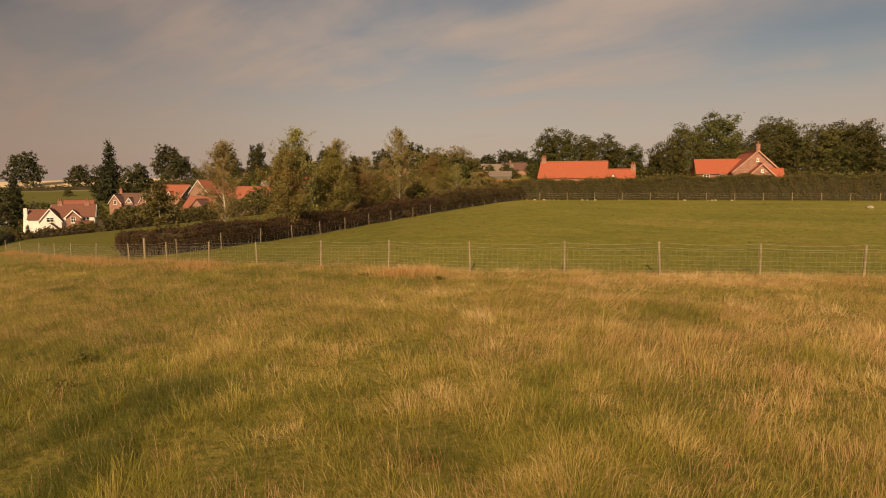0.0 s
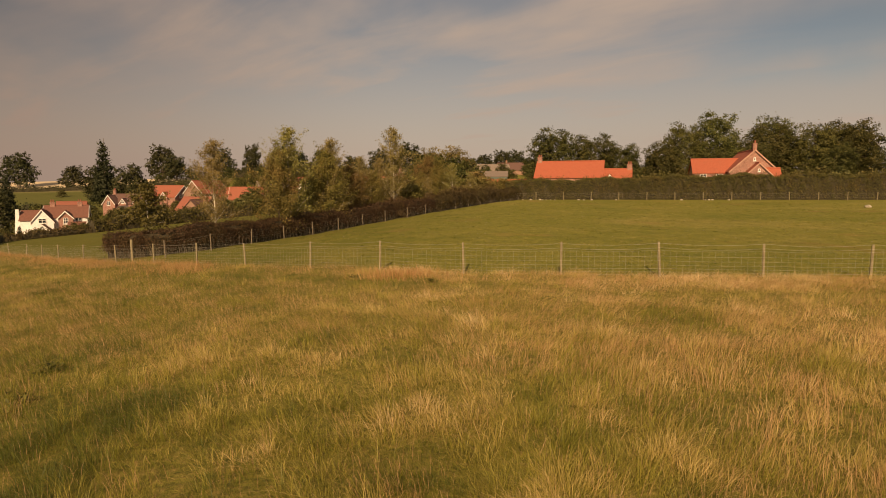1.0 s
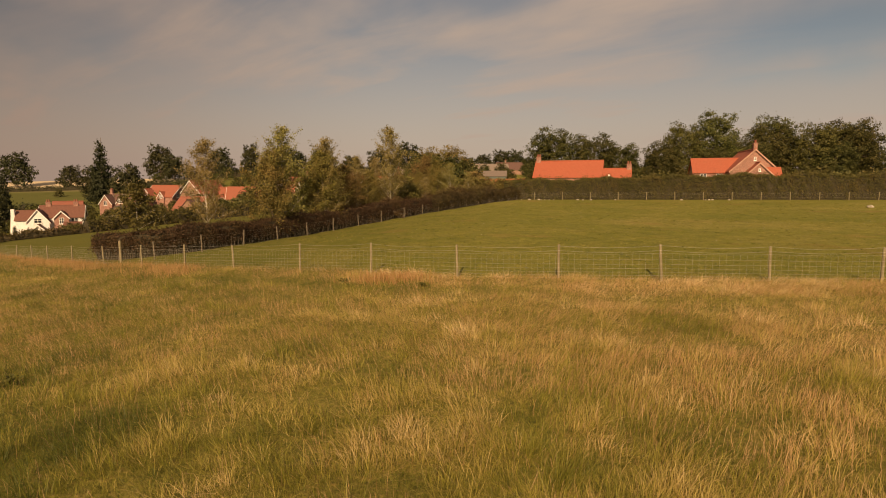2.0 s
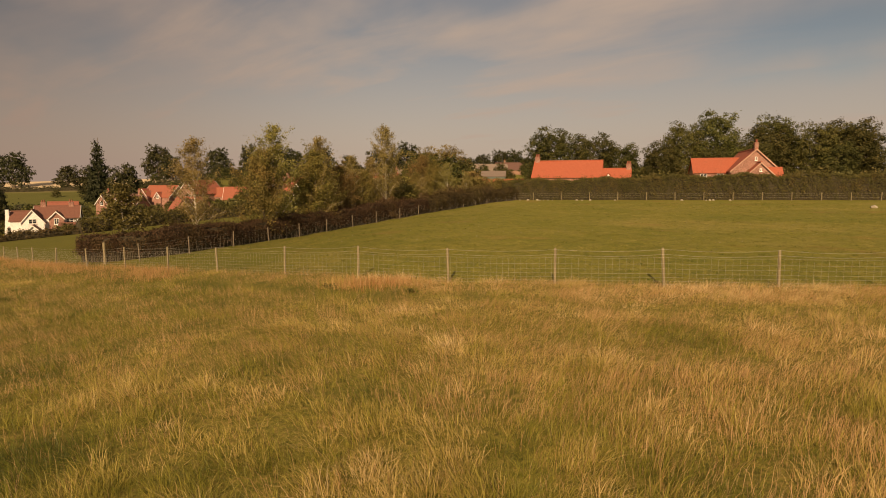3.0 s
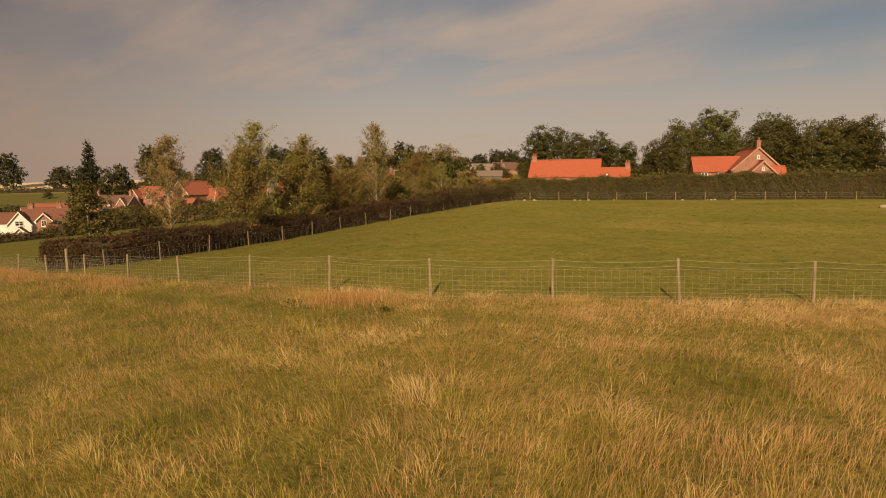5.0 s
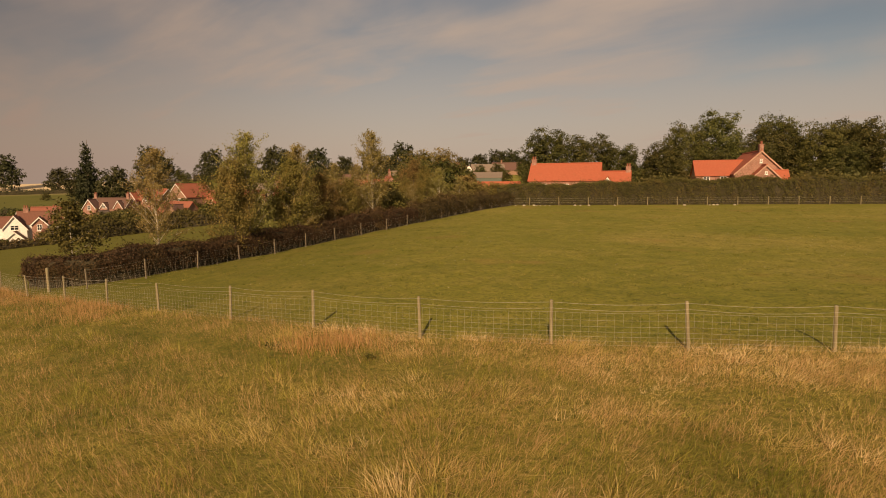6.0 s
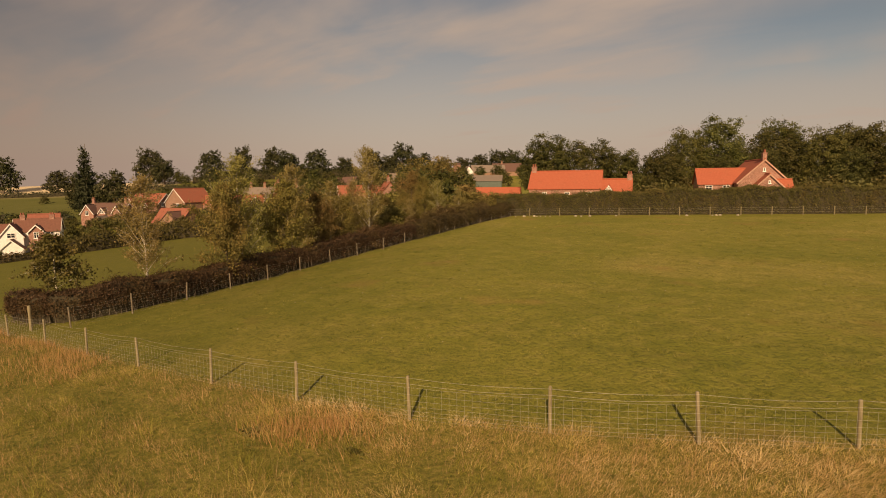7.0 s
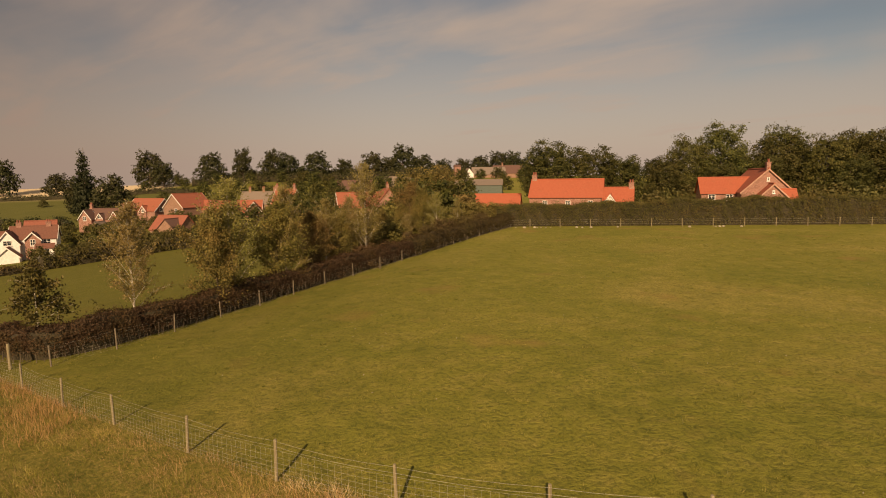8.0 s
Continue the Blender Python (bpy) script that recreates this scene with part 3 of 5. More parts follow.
def make_grass():
    rng = np.random.default_rng(11)
    # tussocks: blades rise from a shared root and fall outwards, and over with the drift
    nt = 7500
    tx, ty = meadow(nt, 1, lambda x, y: 0.24 + 0.76 * smoothstep(0.32, 0.55, 0.5 * value_noise(x, y, 1.5, 13) + 0.5 * value_noise(x, y, 0.6, 16)), 1.15)
    size = rng.uniform(0.07, 0.21, nt) * (1 + 0.25 * smoothstep(10, 25, ty))
    tall = (0.09 + 0.27 * rng.random(nt) ** 1.4) * (0.75 + 0.5 * value_noise(tx, ty, 2.2, 14)) * (1 - 0.5 * path_dip(tx, ty)) * (1 - 0.15 * fence_band(tx, ty))
    tone = dryness(tx, ty) + rng.normal(0, 0.12, nt) + 0.6 * (tall - 0.2)
    share = size ** 1.3 / (4 + ty) ** 0.75
    n = 300000
    k = rng.choice(nt, n, p=share / share.sum())
    ox, oy = rng.normal(0, 1, n) * size[k], rng.normal(0, 1, n) * size[k]
    x, y = tx[k] + ox, ty[k] + oy
    keep = y < fence_y(x) + 0.3
    k, ox, oy, x, y = k[keep], ox[keep], oy[keep], x[keep], y[keep]
    n = len(k)
    out = np.hypot(ox, oy) / size[k]
    h = tall[k] * rng.uniform(0.6, 1.25, n) * (1.1 - 0.22 * np.minimum(out, 2.2))
    dx, dy = drift(tx[k], ty[k])
    lay = rng.uniform(0.5, 1.9, n) * h
    lx = lay * (0.75 * ox / size[k] + 0.5 * dx + rng.normal(0, 0.5, n))
    ly = lay * (0.75 * oy / size[k] + 0.5 * dy + rng.normal(0, 0.5, n))
    w = rng.uniform(0.0024, 0.0046, n) * (1 + 0.050 * y)
    dry = tone[k] + 0.02 + rng.normal(0, 0.08, n)
    mound = 0.32 * tall[k] * np.exp(-out ** 2 / 1.6)
    for near, label in ((True, "tussocky green and straw meadow grass lying in drifts"), (False, "tussocky straw-coloured meadow grass near the fence")):
        q = (y < 13) == near
        tagged(new("meadow_grass", blades("meadow_grass", x[q], y[q], h[q], w[q] * (1 if near else 1.2), lx[q], ly[q], dry[q], 21, MEADOW_BLADE, 5 if near else 3, mound[q])), label, "grass", kind="stuff")
    # short green understorey between the tussocks
    n = 130000
    x, y = meadow(n, 3, lambda x, y: np.ones_like(x), 1.3)
    h = rng.uniform(0.04, 0.15, n) * (0.2 + 1.4 * value_noise(x, y, 0.7, 15))
    a = rng.random(n) * 2 * np.pi
    dx, dy = drift(x, y)
    lay = rng.uniform(0.2, 0.9, n) * h
    tagged(new("lush_grass", blades("lush_grass", x, y, h, rng.uniform(0.004, 0.008, n) * (1 + 0.045 * y), lay * (np.cos(a) + 0.5 * dx), lay * (np.sin(a) + 0.5 * dy),
                                    dryness(x, y) - 0.12 + rng.normal(0, 0.10, n), 25, MEADOW_BLADE, 3)), "short green undergrowth between the tussocks", "grass", kind="stuff")
    # seed stalks in sheaves
    ns = 11000
    cx, cy = meadow(ns, 2, straw_share, 1.15)
    sheaf = rng.uniform(0.5, 1.5, ns) / (3 + cy) ** 0.4
    n = 96000
    k = rng.choice(ns, n, p=sheaf / sheaf.sum())
    ox, oy = rng.normal(0, 0.20, n), rng.normal(0, 0.20, n)
    x, y = cx[k] + ox, cy[k] + oy
    keep = y < fence_y(x) + 0.2
    k, ox, oy, x, y = k[keep], ox[keep], oy[keep], x[keep], y[keep]
    n = len(k)
    h = (rng.uniform(0.20, 0.42, ns) * (1 - 0.15 * fence_band(cx, cy)))[k] * rng.uniform(0.6, 1.15, n)
    dx, dy = drift(cx, cy)
    fall = rng.uniform(0.05, 0.85, ns)
    lx = h * (fall[k] * dx[k] + 0.9 * ox + rng.normal(0, 0.3, n))
    ly = h * (fall[k] * dy[k] + 0.9 * oy + rng.normal(0, 0.3, n))
    w = rng.uniform(0.0020, 0.0036, n) * (1 + 0.050 * y)
    dry = rng.uniform(0.2, 0.8, ns)[k] + rng.normal(0, 0.08, n)
    for near, label in ((True, "dry golden seed stalks standing in sheaves"), (False, "dry golden seed stalks standing towards the fence")):
        q = (y < 11) == near
        tagged(new("seed_stalks", blades("seed_stalks", x[q], y[q], h[q], w[q], lx[q], ly[q], dry[q], 22, STRAW, 5 if near else 3)), label, "grass", kind="stuff")
    # bleached tall grass left standing along the fence where it runs down to the valley
    n = 10000
    q = rng.random(n) ** 1.2
    x = -12 - 38 * q
    y = fence_y(x) + 0.15 - np.abs(rng.normal(0, 1.9, n))
    keep = rng.random(n) < 0.25 + 0.75 * smoothstep(0.3, 0.65, value_noise(x, y, 1.4, 73))
    x, y = x[keep], y[keep]
    n = len(x)
    h = rng.uniform(0.2, 0.55, n)
    tagged(new("fence_grass", blades("fence_grass", x, y, h, rng.uniform(0.009, 0.018, n), h * rng.normal(0, 0.3, n), h * rng.normal(0, 0.3, n), rng.uniform(0, 0.5, n), 28, STRAW, 3)),
           "bleached tall grass standing along the fence", "grass", kind="stuff")
    # the meadow goes on thinner on all sides
    n = 90000
    x, y = rng.uniform(-46, 26, n), rng.uniform(-16, 40, n)
    keep = (y < fence_y(x) - 0.1) & ((y < 3.2) | (np.abs(x) > 2.6 + 0.80 * (y + 2))) & (np.hypot(x - 0.5, y) < 44 + 4 * value_noise(x, y, 3.0, 81))
    x, y = x[keep], y[keep]
    n = len(x)
    h = (0.06 + 0.22 * value_noise(x, y, 0.75, 4)) * rng.uniform(0.6, 1.4, n)
    tagged(new("outer_meadow_grass", blades("outer_meadow_grass", x, y, h, rng.uniform(0.012, 0.024, n), h * rng.normal(0, 0.5, n), h * rng.normal(0, 0.5, n), dryness(x, y) + rng.normal(0, 0.12, n), 27, MEADOW_BLADE, 3)),
           "rough green grass on the outer meadow", "grass", kind="stuff")
    # a patch of rusty dock stalks by the fence
    n = 900
    x, y = rng.normal(-1.4, 1.0, n), rng.normal(21.0, 0.6, n)
    keep = y < fence_y(x) - 0.1
    x, y = x[keep], y[keep]
    n = len(x)
    tagged(new("dock_stalks", blades("dock_stalks", x, y, rng.uniform(0.25, 0.5, n), rng.uniform(0.01, 0.018, n), rng.normal(0, 0.1, n), rng.normal(0, 0.1, n), rng.random(n), 24, RUST_STALK, 3)),
           "rust-brown dock stalks standing by the fence", "weeds", kind="stuff")
    # grazed pasture behind the fence: short tufts
    nt = 30000
    cy = 19 + 66 * rng.random(nt) ** 1.6
    cx = -24 + 80 * rng.random(nt)
    keep = (hedge_side(cx, cy)[0] < -0.3) & (cy > fence_y(cx) + 0.15) & (cx < 12 + 0.85 * cy)
    keep &= rng.random(nt) < 0.35 + 0.65 * smoothstep(0.40, 0.70, 0.6 * value_noise(cx, cy, 1.0, 9) + 0.4 * value_noise(cx, cy, 3.1, 19))
    cx, cy = cx[keep], cy[keep]
    nt = len(cx)
    wide, tone, tall = rng.uniform(0.04, 0.13, nt), rng.normal(0, 0.20, nt), rng.uniform(0.03, 0.11, nt)
    n = 190000
    k = rng.integers(0, nt, n)
    ox, oy = rng.normal(0, 1, n), rng.normal(0, 1, n)
    x, y = cx[k] + ox * wide[k], cy[k] + oy * wide[k]
    keep = y > fence_y(x) + 0.1
    k, ox, oy, x, y = k[keep], ox[keep], oy[keep], x[keep], y[keep]
    n = len(k)
    h = tall[k] * rng.uniform(0.6, 1.3, n)
    w = rng.uniform(0.009, 0.018, n) * (1 + 0.02 * y)
    dry = 0.40 - 0.16 * left_falloff(x, y) + tone[k] + 0.45 * (value_noise(x, y, 4.2, 55) - 0.5) + rng.normal(0, 0.12, n)
    tagged(new("pasture_grass", blades("pasture_grass", x, y, h, w, h * (0.5 * ox + rng.normal(0, 0.4, n)), h * (0.5 * oy + rng.normal(0, 0.4, n)), dry, 23, SHORT_GRASS, 3)),
           "short grazed green pasture grass in small tufts", "grass", kind="stuff")
    # white clover heads dotted over the pasture
    n = 500
    x, y = -14 + 60 * rng.random(n), 21 + 55 * rng.random(n) ** 1.3
    keep = (y > fence_y(x) + 0.3) & (hedge_side(x, y)[0] < -1) & (value_noise(x, y, 5.0, 41) > 0.45)
    x, y = x[keep], y[keep]
    c = np.stack((x, y, land(x, y) + 0.07), 1)
    v, f = leaf_cards(np.repeat(c, 3, 0) + rng.normal(0, 0.012, (len(x) * 3, 3)), 0.032, rng, 0.8, None, 0.9)
    tagged(new("clover_flowers", mesh_of("clover_flowers", v, f, STONE)), "tiny pale clover heads dotted over pasture", "flowers", kind="stuff")


# ---- fences ----
def post_mesh(r, h, seed, mat=None):
    """A round timber post, slightly uneven, chamfered at the top."""
    rng = np.random.default_rng(seed)
    bm = bmesh.new()
    rings = []
    for z, k in ((-0.25, 1.0), (h * 0.5, 1.0), (h - 0.03, 0.97), (h, 0.72)):
        rings.append([bm.verts.new((r * k * math.cos(t) * (1 + rng.normal(0, 0.03)), r * k * math.sin(t) * (1 + rng.normal(0, 0.03)), z))
                      for t in [i * math.tau / 9 for i in range(9)]])
    for a, b in zip(rings, rings[1:]):
        for i in range(9):
            bm.faces.new((a[i], a[(i + 1) % 9], b[(i + 1) % 9], b[i]))
    bm.faces.new(rings[-1])
    return from_bm("post", bm, mat or WOOD)


def fence(label, spots, post, height, strands, net_top, stays, wire_r, lean=1.5, seed=3):
    """Posts with line wires and stock netting; each bay's netting and each strand's bay follow the ground."""
    rng = np.random.default_rng(seed)
    base = new("stock_fence")
    base.location = (spots[0][0], spots[0][1], float(land(*spots[0])))
    tagged(base, label, "fence")
    inv = Matrix.Translation(-base.location)
    feet = [Vector((x, y, float(land(x, y)))) for x, y in spots]
    for f in feet:
        part("post", post, base, at=inv @ Matrix.Translation(f) @ pose(0, 0, rng.normal(0, 0.02), rng.normal(0, lean), rng.normal(0, lean), rng.uniform(0, 360)))
    off = np.array(base.location)
    for f, g in zip(feet, feet[1:]):
        f, g = np.array(f), np.array(g)
        d = (g - f) / np.linalg.norm(g - f)
        n = np.array((d[1], -d[0], 0)) * 0.055
        m = 5

        def at(u, h):
            q = f + (g - f) * u + n
            return q + np.array((0, 0, h - 0.035 * math.sin(math.pi * u) * h)) - off
        for h in strands:
            sag = 0.02 + 0.03 * rng.random()
            pts = [at(u, h) - np.array((0, 0, sag * math.sin(math.pi * u))) for u in np.linspace(0, 1, m)]
            v, fc = joined([tube(a, b, wire_r, wire_r, 4) for a, b in zip(pts, pts[1:])])
            part("line_wire", mesh_of("line_wire", v, fc, WIRE), base)
        if net_top:
            bits = []
            for h in net_top:
                pts = [at(u, h) for u in np.linspace(0, 1, m)]
                bits += [tube(a, b, wire_r * 0.8, wire_r * 0.8, 3) for a, b in zip(pts, pts[1:])]
            k = max(2, int(np.linalg.norm(g - f) / stays))
            for u in (np.arange(k) + 0.5) / k:
                bits.append(tube(at(u, net_top[0]), at(u, net_top[-1]), wire_r * 0.7, wire_r * 0.7, 3))
            v, fc = joined(bits)
            part("netting", mesh_of("netting", v, fc, WIRE), base)
    return base


POST = post_mesh(0.047, 1.23, 1)
STRAINER = post_mesh(0.085, 1.42, 2)
NET = [0.05, 0.16, 0.28, 0.41, 0.56, 0.73, 0.93]
fence("weathered timber posts with sagging galvanised stock netting", FENCE, POST, 1.23, [1.03, 1.19], NET, 0.21, 0.0026)
HEDGE_FENCE = [(-20.6, 37.6), (-18.4, 37.6), (-16.3, 40.1), (-14.4, 43.2), (-12.85, 46.8), (-11.2, 50.2), (-9.5, 53.5), (-7.6, 56.8), (-5.6, 59.7), (-3.4, 62.3)] + \
              [(-3.4 + 1.86 * i, 62.3 + 3.67 * i) for i in range(1, 10)]
fence("timber posts with wire netting in front of a dark hedge", HEDGE_FENCE[1:], post_mesh(0.045, 1.17, 7, WOOD_DARK), 1.17, [1.1], NET, 0.35, 0.0016, seed=5)
FAR_FENCE = [(11.7 + 4.5 * i, 95.1 - 0.075 * 4.5 * i) for i in range(22)]
fence("timber field fence with plain wires in front of a tall hedge", FAR_FENCE, post_mesh(0.06, 1.3, 4), 1.3, [0.55, 0.9, 1.2], [], 1, 0.004, seed=6)
strainer = tagged(new("straining_post", STRAINER), "stout pale timber corner post where two fences meet", "fence post")
strainer.location = (-20.8, 37.9, float(land(-20.8, 37.9)))


# ---- leaves, trees, hedges ----
def leaf_cards(c, size, rng, up=0.35, out=None, slim=0.55, outward=0.7):
    """Folded pointed leaves at the centres c: four corners, two faces each."""
    n = len(c)
    nrm = rng.normal(0, 1, (n, 3))
    nrm /= np.linalg.norm(nrm, axis=1)[:, None]
    nrm[:, 2] += up
    if out is not None:
        nrm += outward * out
    nrm /= np.linalg.norm(nrm, axis=1)[:, None]
    t = np.cross(nrm, rng.normal(0, 1, (n, 3)))
    t /= np.linalg.norm(t, axis=1)[:, None] + 1e-9
    b = np.cross(nrm, t)
    s = (size * rng.uniform(0.6, 1.3, n))[:, None]
    fold = nrm * s * rng.uniform(0.05, 0.25, (n, 1))
    V = np.stack((c - t * s * 0.6, c + b * s * slim * 0.6 + fold, c + t * s * 0.6, c - b * s * slim * 0.6 + fold), 1)
    i = np.arange(n)[:, None] * 4
    F = np.concatenate((i + np.array((0, 1, 2)), i + np.array((0, 2, 3))), 1).reshape(-1, 3)
    return V.reshape(-1, 3), F


def tree(name, label, seed, height, lobes, clumps, per, leaf, spread, bark_mat, leaf_mat, trunk_r, trunk_top=0.8, limbs=14, up=0.35, shell=0.55, stems=1, limb=0.5, outward=1.1, even=0.8):
    """A tree at the origin. lobes: (x, y, z, rx, ry, rz) bodies of the crown; leaves gather in clumps at the twig ends."""
    rng = np.random.default_rng(seed)
    thing = tagged(new(name), label, "tree")
    lob = np.array(lobes, float)
    vol = (lob[:, 3] * lob[:, 4] * lob[:, 5]) ** even
    pick = rng.choice(len(lob), clumps, p=vol / vol.sum())
    d = rng.normal(0, 1, (clumps, 3))
    d /= np.linalg.norm(d, axis=1)[:, None]
    r = shell + (1 - shell) * rng.random(clumps) ** 0.6
    r *= 1 + 0.08 * rng.normal(0, 1, clumps)
    c = lob[pick, :3] + d * r[:, None] * lob[pick, 3:]
    cc = np.repeat(c, per, 0)
    od = np.repeat(d, per, 0)
    off = rng.normal(0, 1, cc.shape) * spread
    off[:, 2] *= 0.7
    v, f = leaf_cards(cc + off, leaf, rng, up, od, 0.6, outward)
    crown = mesh_of("crown", v, f, leaf_mat)
    bits = []
    tops = []
    for k in range(stems):
        lean = rng.normal(0, 0.04, 2) * height * (1 + k)
        tip = np.array((lean[0], lean[1], height * trunk_top))
        n = 6
        pts = [np.array((tip[0] * (i / n) ** 1.4 + (0.04 * height * rng.normal(0, 0.25) if 0 < i < n else 0), tip[1] * (i / n) ** 1.4, -0.3 if i == 0 else tip[2] * i / n)) for i in range(n + 1)]
        rad = [trunk_r * (1.15 - 0.95 * i / n) / (1 + 0.25 * k) for i in range(n + 1)]
        bits += [tube(a, b, ra, rb, 7) for a, b, ra, rb in zip(pts, pts[1:], rad, rad[1:])]
        tops += list(zip(pts[2:], rad[2:]))
    for j in rng.choice(clumps, min(limbs, clumps), replace=False):
        t = c[j]
        cand = [(p, q) for p, q in tops if p[2] < t[2] + 0.05 * height] or tops[:1]
        p, q = cand[np.argmin([np.linalg.norm(t - p) for p, _ in cand])]
        mid = (p + t) / 2 + np.array((0, 0, -0.06 * np.linalg.norm(t - p))) + rng.normal(0, 0.02 * height, 3)
        bits += [tube(p, mid, q * limb, q * limb * 0.6, 5), tube(mid, t, q * limb * 0.6, q * limb * 0.15, 4)]
    v, f = joined(bits)
    part("trunk", mesh_of("trunk", v, f, bark_mat, True), thing)
    part("crown", crown, thing)
    return thing


def feather_tree(name, label, seed, height, width, branches, leaves, leaf, bark_mat, leaf_mat, trunk_r, base=0.12, steep=48, tuft=0.13):
    """A young tree with a single leader and many rising branches, leaves strung along their outer parts."""
    rng = np.random.default_rng(seed)
    thing = tagged(new(name), label, "tree")
    bend = rng.normal(0, 0.025 * height, 2)
    spine = lambda u: np.array((bend[0] * u ** 1.5 + 0.012 * height * math.sin(5 * u + seed), bend[1] * u ** 1.5, height * u))
    us = np.linspace(-0.03, 0.99, 9)
    bits = [tube(spine(max(a, 0)) - (0, 0, 0.3 if a < 0 else 0), spine(b), trunk_r * (1.1 - a) + 0.006, trunk_r * (1.1 - b) + 0.006, 6) for a, b in zip(us, us[1:])]
    strings = []
    for i in range(branches):
        u = base + (0.97 - base) * ((i + rng.random()) / branches) ** 0.85
        turn = 2.4 * i + rng.normal(0, 0.35)
        rise = radians(min(steep + 18 * u + rng.normal(0, 8), 68))
        reach = 0.5 * width * (0.12 + 0.88 * min(1, (1 - u) / 0.62)) * rng.uniform(0.62, 1.15)
        way = np.array((math.cos(turn), math.sin(turn), math.tan(rise)))
        a = spine(u)
        b = a + way * reach * 0.55
        c = b + (way * (1, 1, 0.75)) * reach * 0.45 + rng.normal(0, 0.06, 3) * reach
        r = trunk_r * (1.05 - u) * 0.20 + 0.005
        bits += [tube(a, b, r, r * 0.6, 4), tube(b, c, r * 0.6, 0.004, 3)]
        strings += [(a + (b - a) * 0.35, b, reach), (b, c, reach)]
        for k in range(3):
            p = b + (c - b) * rng.uniform(-0.6, 0.7)
            q = p + (way * (1, 1, 0.8) / np.linalg.norm(way) + rng.normal(0, 0.55, 3)) * reach * rng.uniform(0.25, 0.5)
            bits.append(tube(p, q, 0.007, 0.003, 3))
            strings.append((p, q, reach * 0.7))
    strings.append((spine(0.86), spine(1.0) + (0, 0, 0.1), 0.5))
    w = np.array([t[2] + 0.15 for t in strings])
    k = rng.choice(len(strings), leaves, p=w / w.sum())
    A, B = np.array([t[0] for t in strings]), np.array([t[1] for t in strings])
    f = rng.random((leaves, 1))
    # leaves gather in small sprays, with gaps between
    f = np.round(f * 5) / 5 + rng.normal(0, 0.06, (leaves, 1))
    spread = tuft * (0.5 + 0.5 * np.minimum(1, w[k]))[:, None]
    c = A[k] + (B[k] - A[k]) * f + rng.normal(0, 1, (leaves, 3)) * spread * (1, 1, 0.9) - (0, 0, 0.04)
    out = c - np.array((0, 0, 1)) * c[:, 2:3]
    out = out / (np.linalg.norm(out, axis=1)[:, None] + 0.3)
    v, fc = leaf_cards(c, leaf, rng, 0.2, out, 0.62, 1.0)
    vt, ft = joined(bits)
    part("trunk", mesh_of("trunk", vt, np.asarray(ft), bark_mat, True), thing)
    part("crown", mesh_of("crown", v, fc, leaf_mat), thing)
    return thing


def oak_lobes(seed, h, w, n=11, base=0.22):
    rng = np.random.default_rng(seed)
    out = [(0, 0, h * 0.55, w * 0.33, w * 0.33, h * 0.33)]
    for i in range(n):
        t = i * 2.4 + rng.uniform(-0.4, 0.4)
        z = h * (base + 0.12 + (0.80 - base) * (i + 0.5) / n)
        k = math.sin(math.pi * min(1, 0.22 + 0.72 * (z / h - base) / (1 - base))) ** 0.7
        rr = w * 0.5 * k * rng.uniform(0.55, 0.8)
        s = w * rng.uniform(0.15, 0.24) * (11 / max(n, 11)) ** 0.35
        out.append((rr * math.cos(t), rr * math.sin(t), z, s, s, s * rng.uniform(0.65, 0.9)))
    return out


def column_lobes(h, w, base=0.18, n=8, taper=0.75):
    """A slender crown that narrows upward."""
    out = []
    for i in range(n):
        u = (i + 0.5) / n
        k = w * 0.5 * (1 - taper * u ** 1.3) * (0.72 + 0.28 * math.sin(5.1 * i))
        out.append((k * 0.35 * math.cos(2.4 * i), k * 0.35 * math.sin(2.4 * i), h * (base + (1 - base) * u), k, k, h * 0.6 / n + 0.25))
    return out


def cone_lobes(h, w, n=11):
    out = []
    for i in range(n):
        u = i / (n - 1)
        k = w * 0.5 * (1 - u) ** 0.85 + 0.25
        out.append((0, 0, h * (0.08 + 0.88 * u), k, k, h * 0.045))
    return out


def plant(proto, x, y, scale=1.0, turn=0.0, sink=0.15, tall=1.0):
    """A copy of a tree standing on the land."""
    m = Matrix.LocRotScale((x, y, float(land(x, y)) - sink), Euler((0, 0, radians(turn))), (scale, scale, scale * tall))
    return copy_thing(proto, m)


def settle(proto, x, y, scale=1.0, turn=0.0, sink=0.15, tall=1.0):
    proto.matrix_basis = Matrix.LocRotScale((x, y, float(land(x, y)) - sink), Euler((0, 0, radians(turn))), (scale, scale, scale * tall))
    return proto


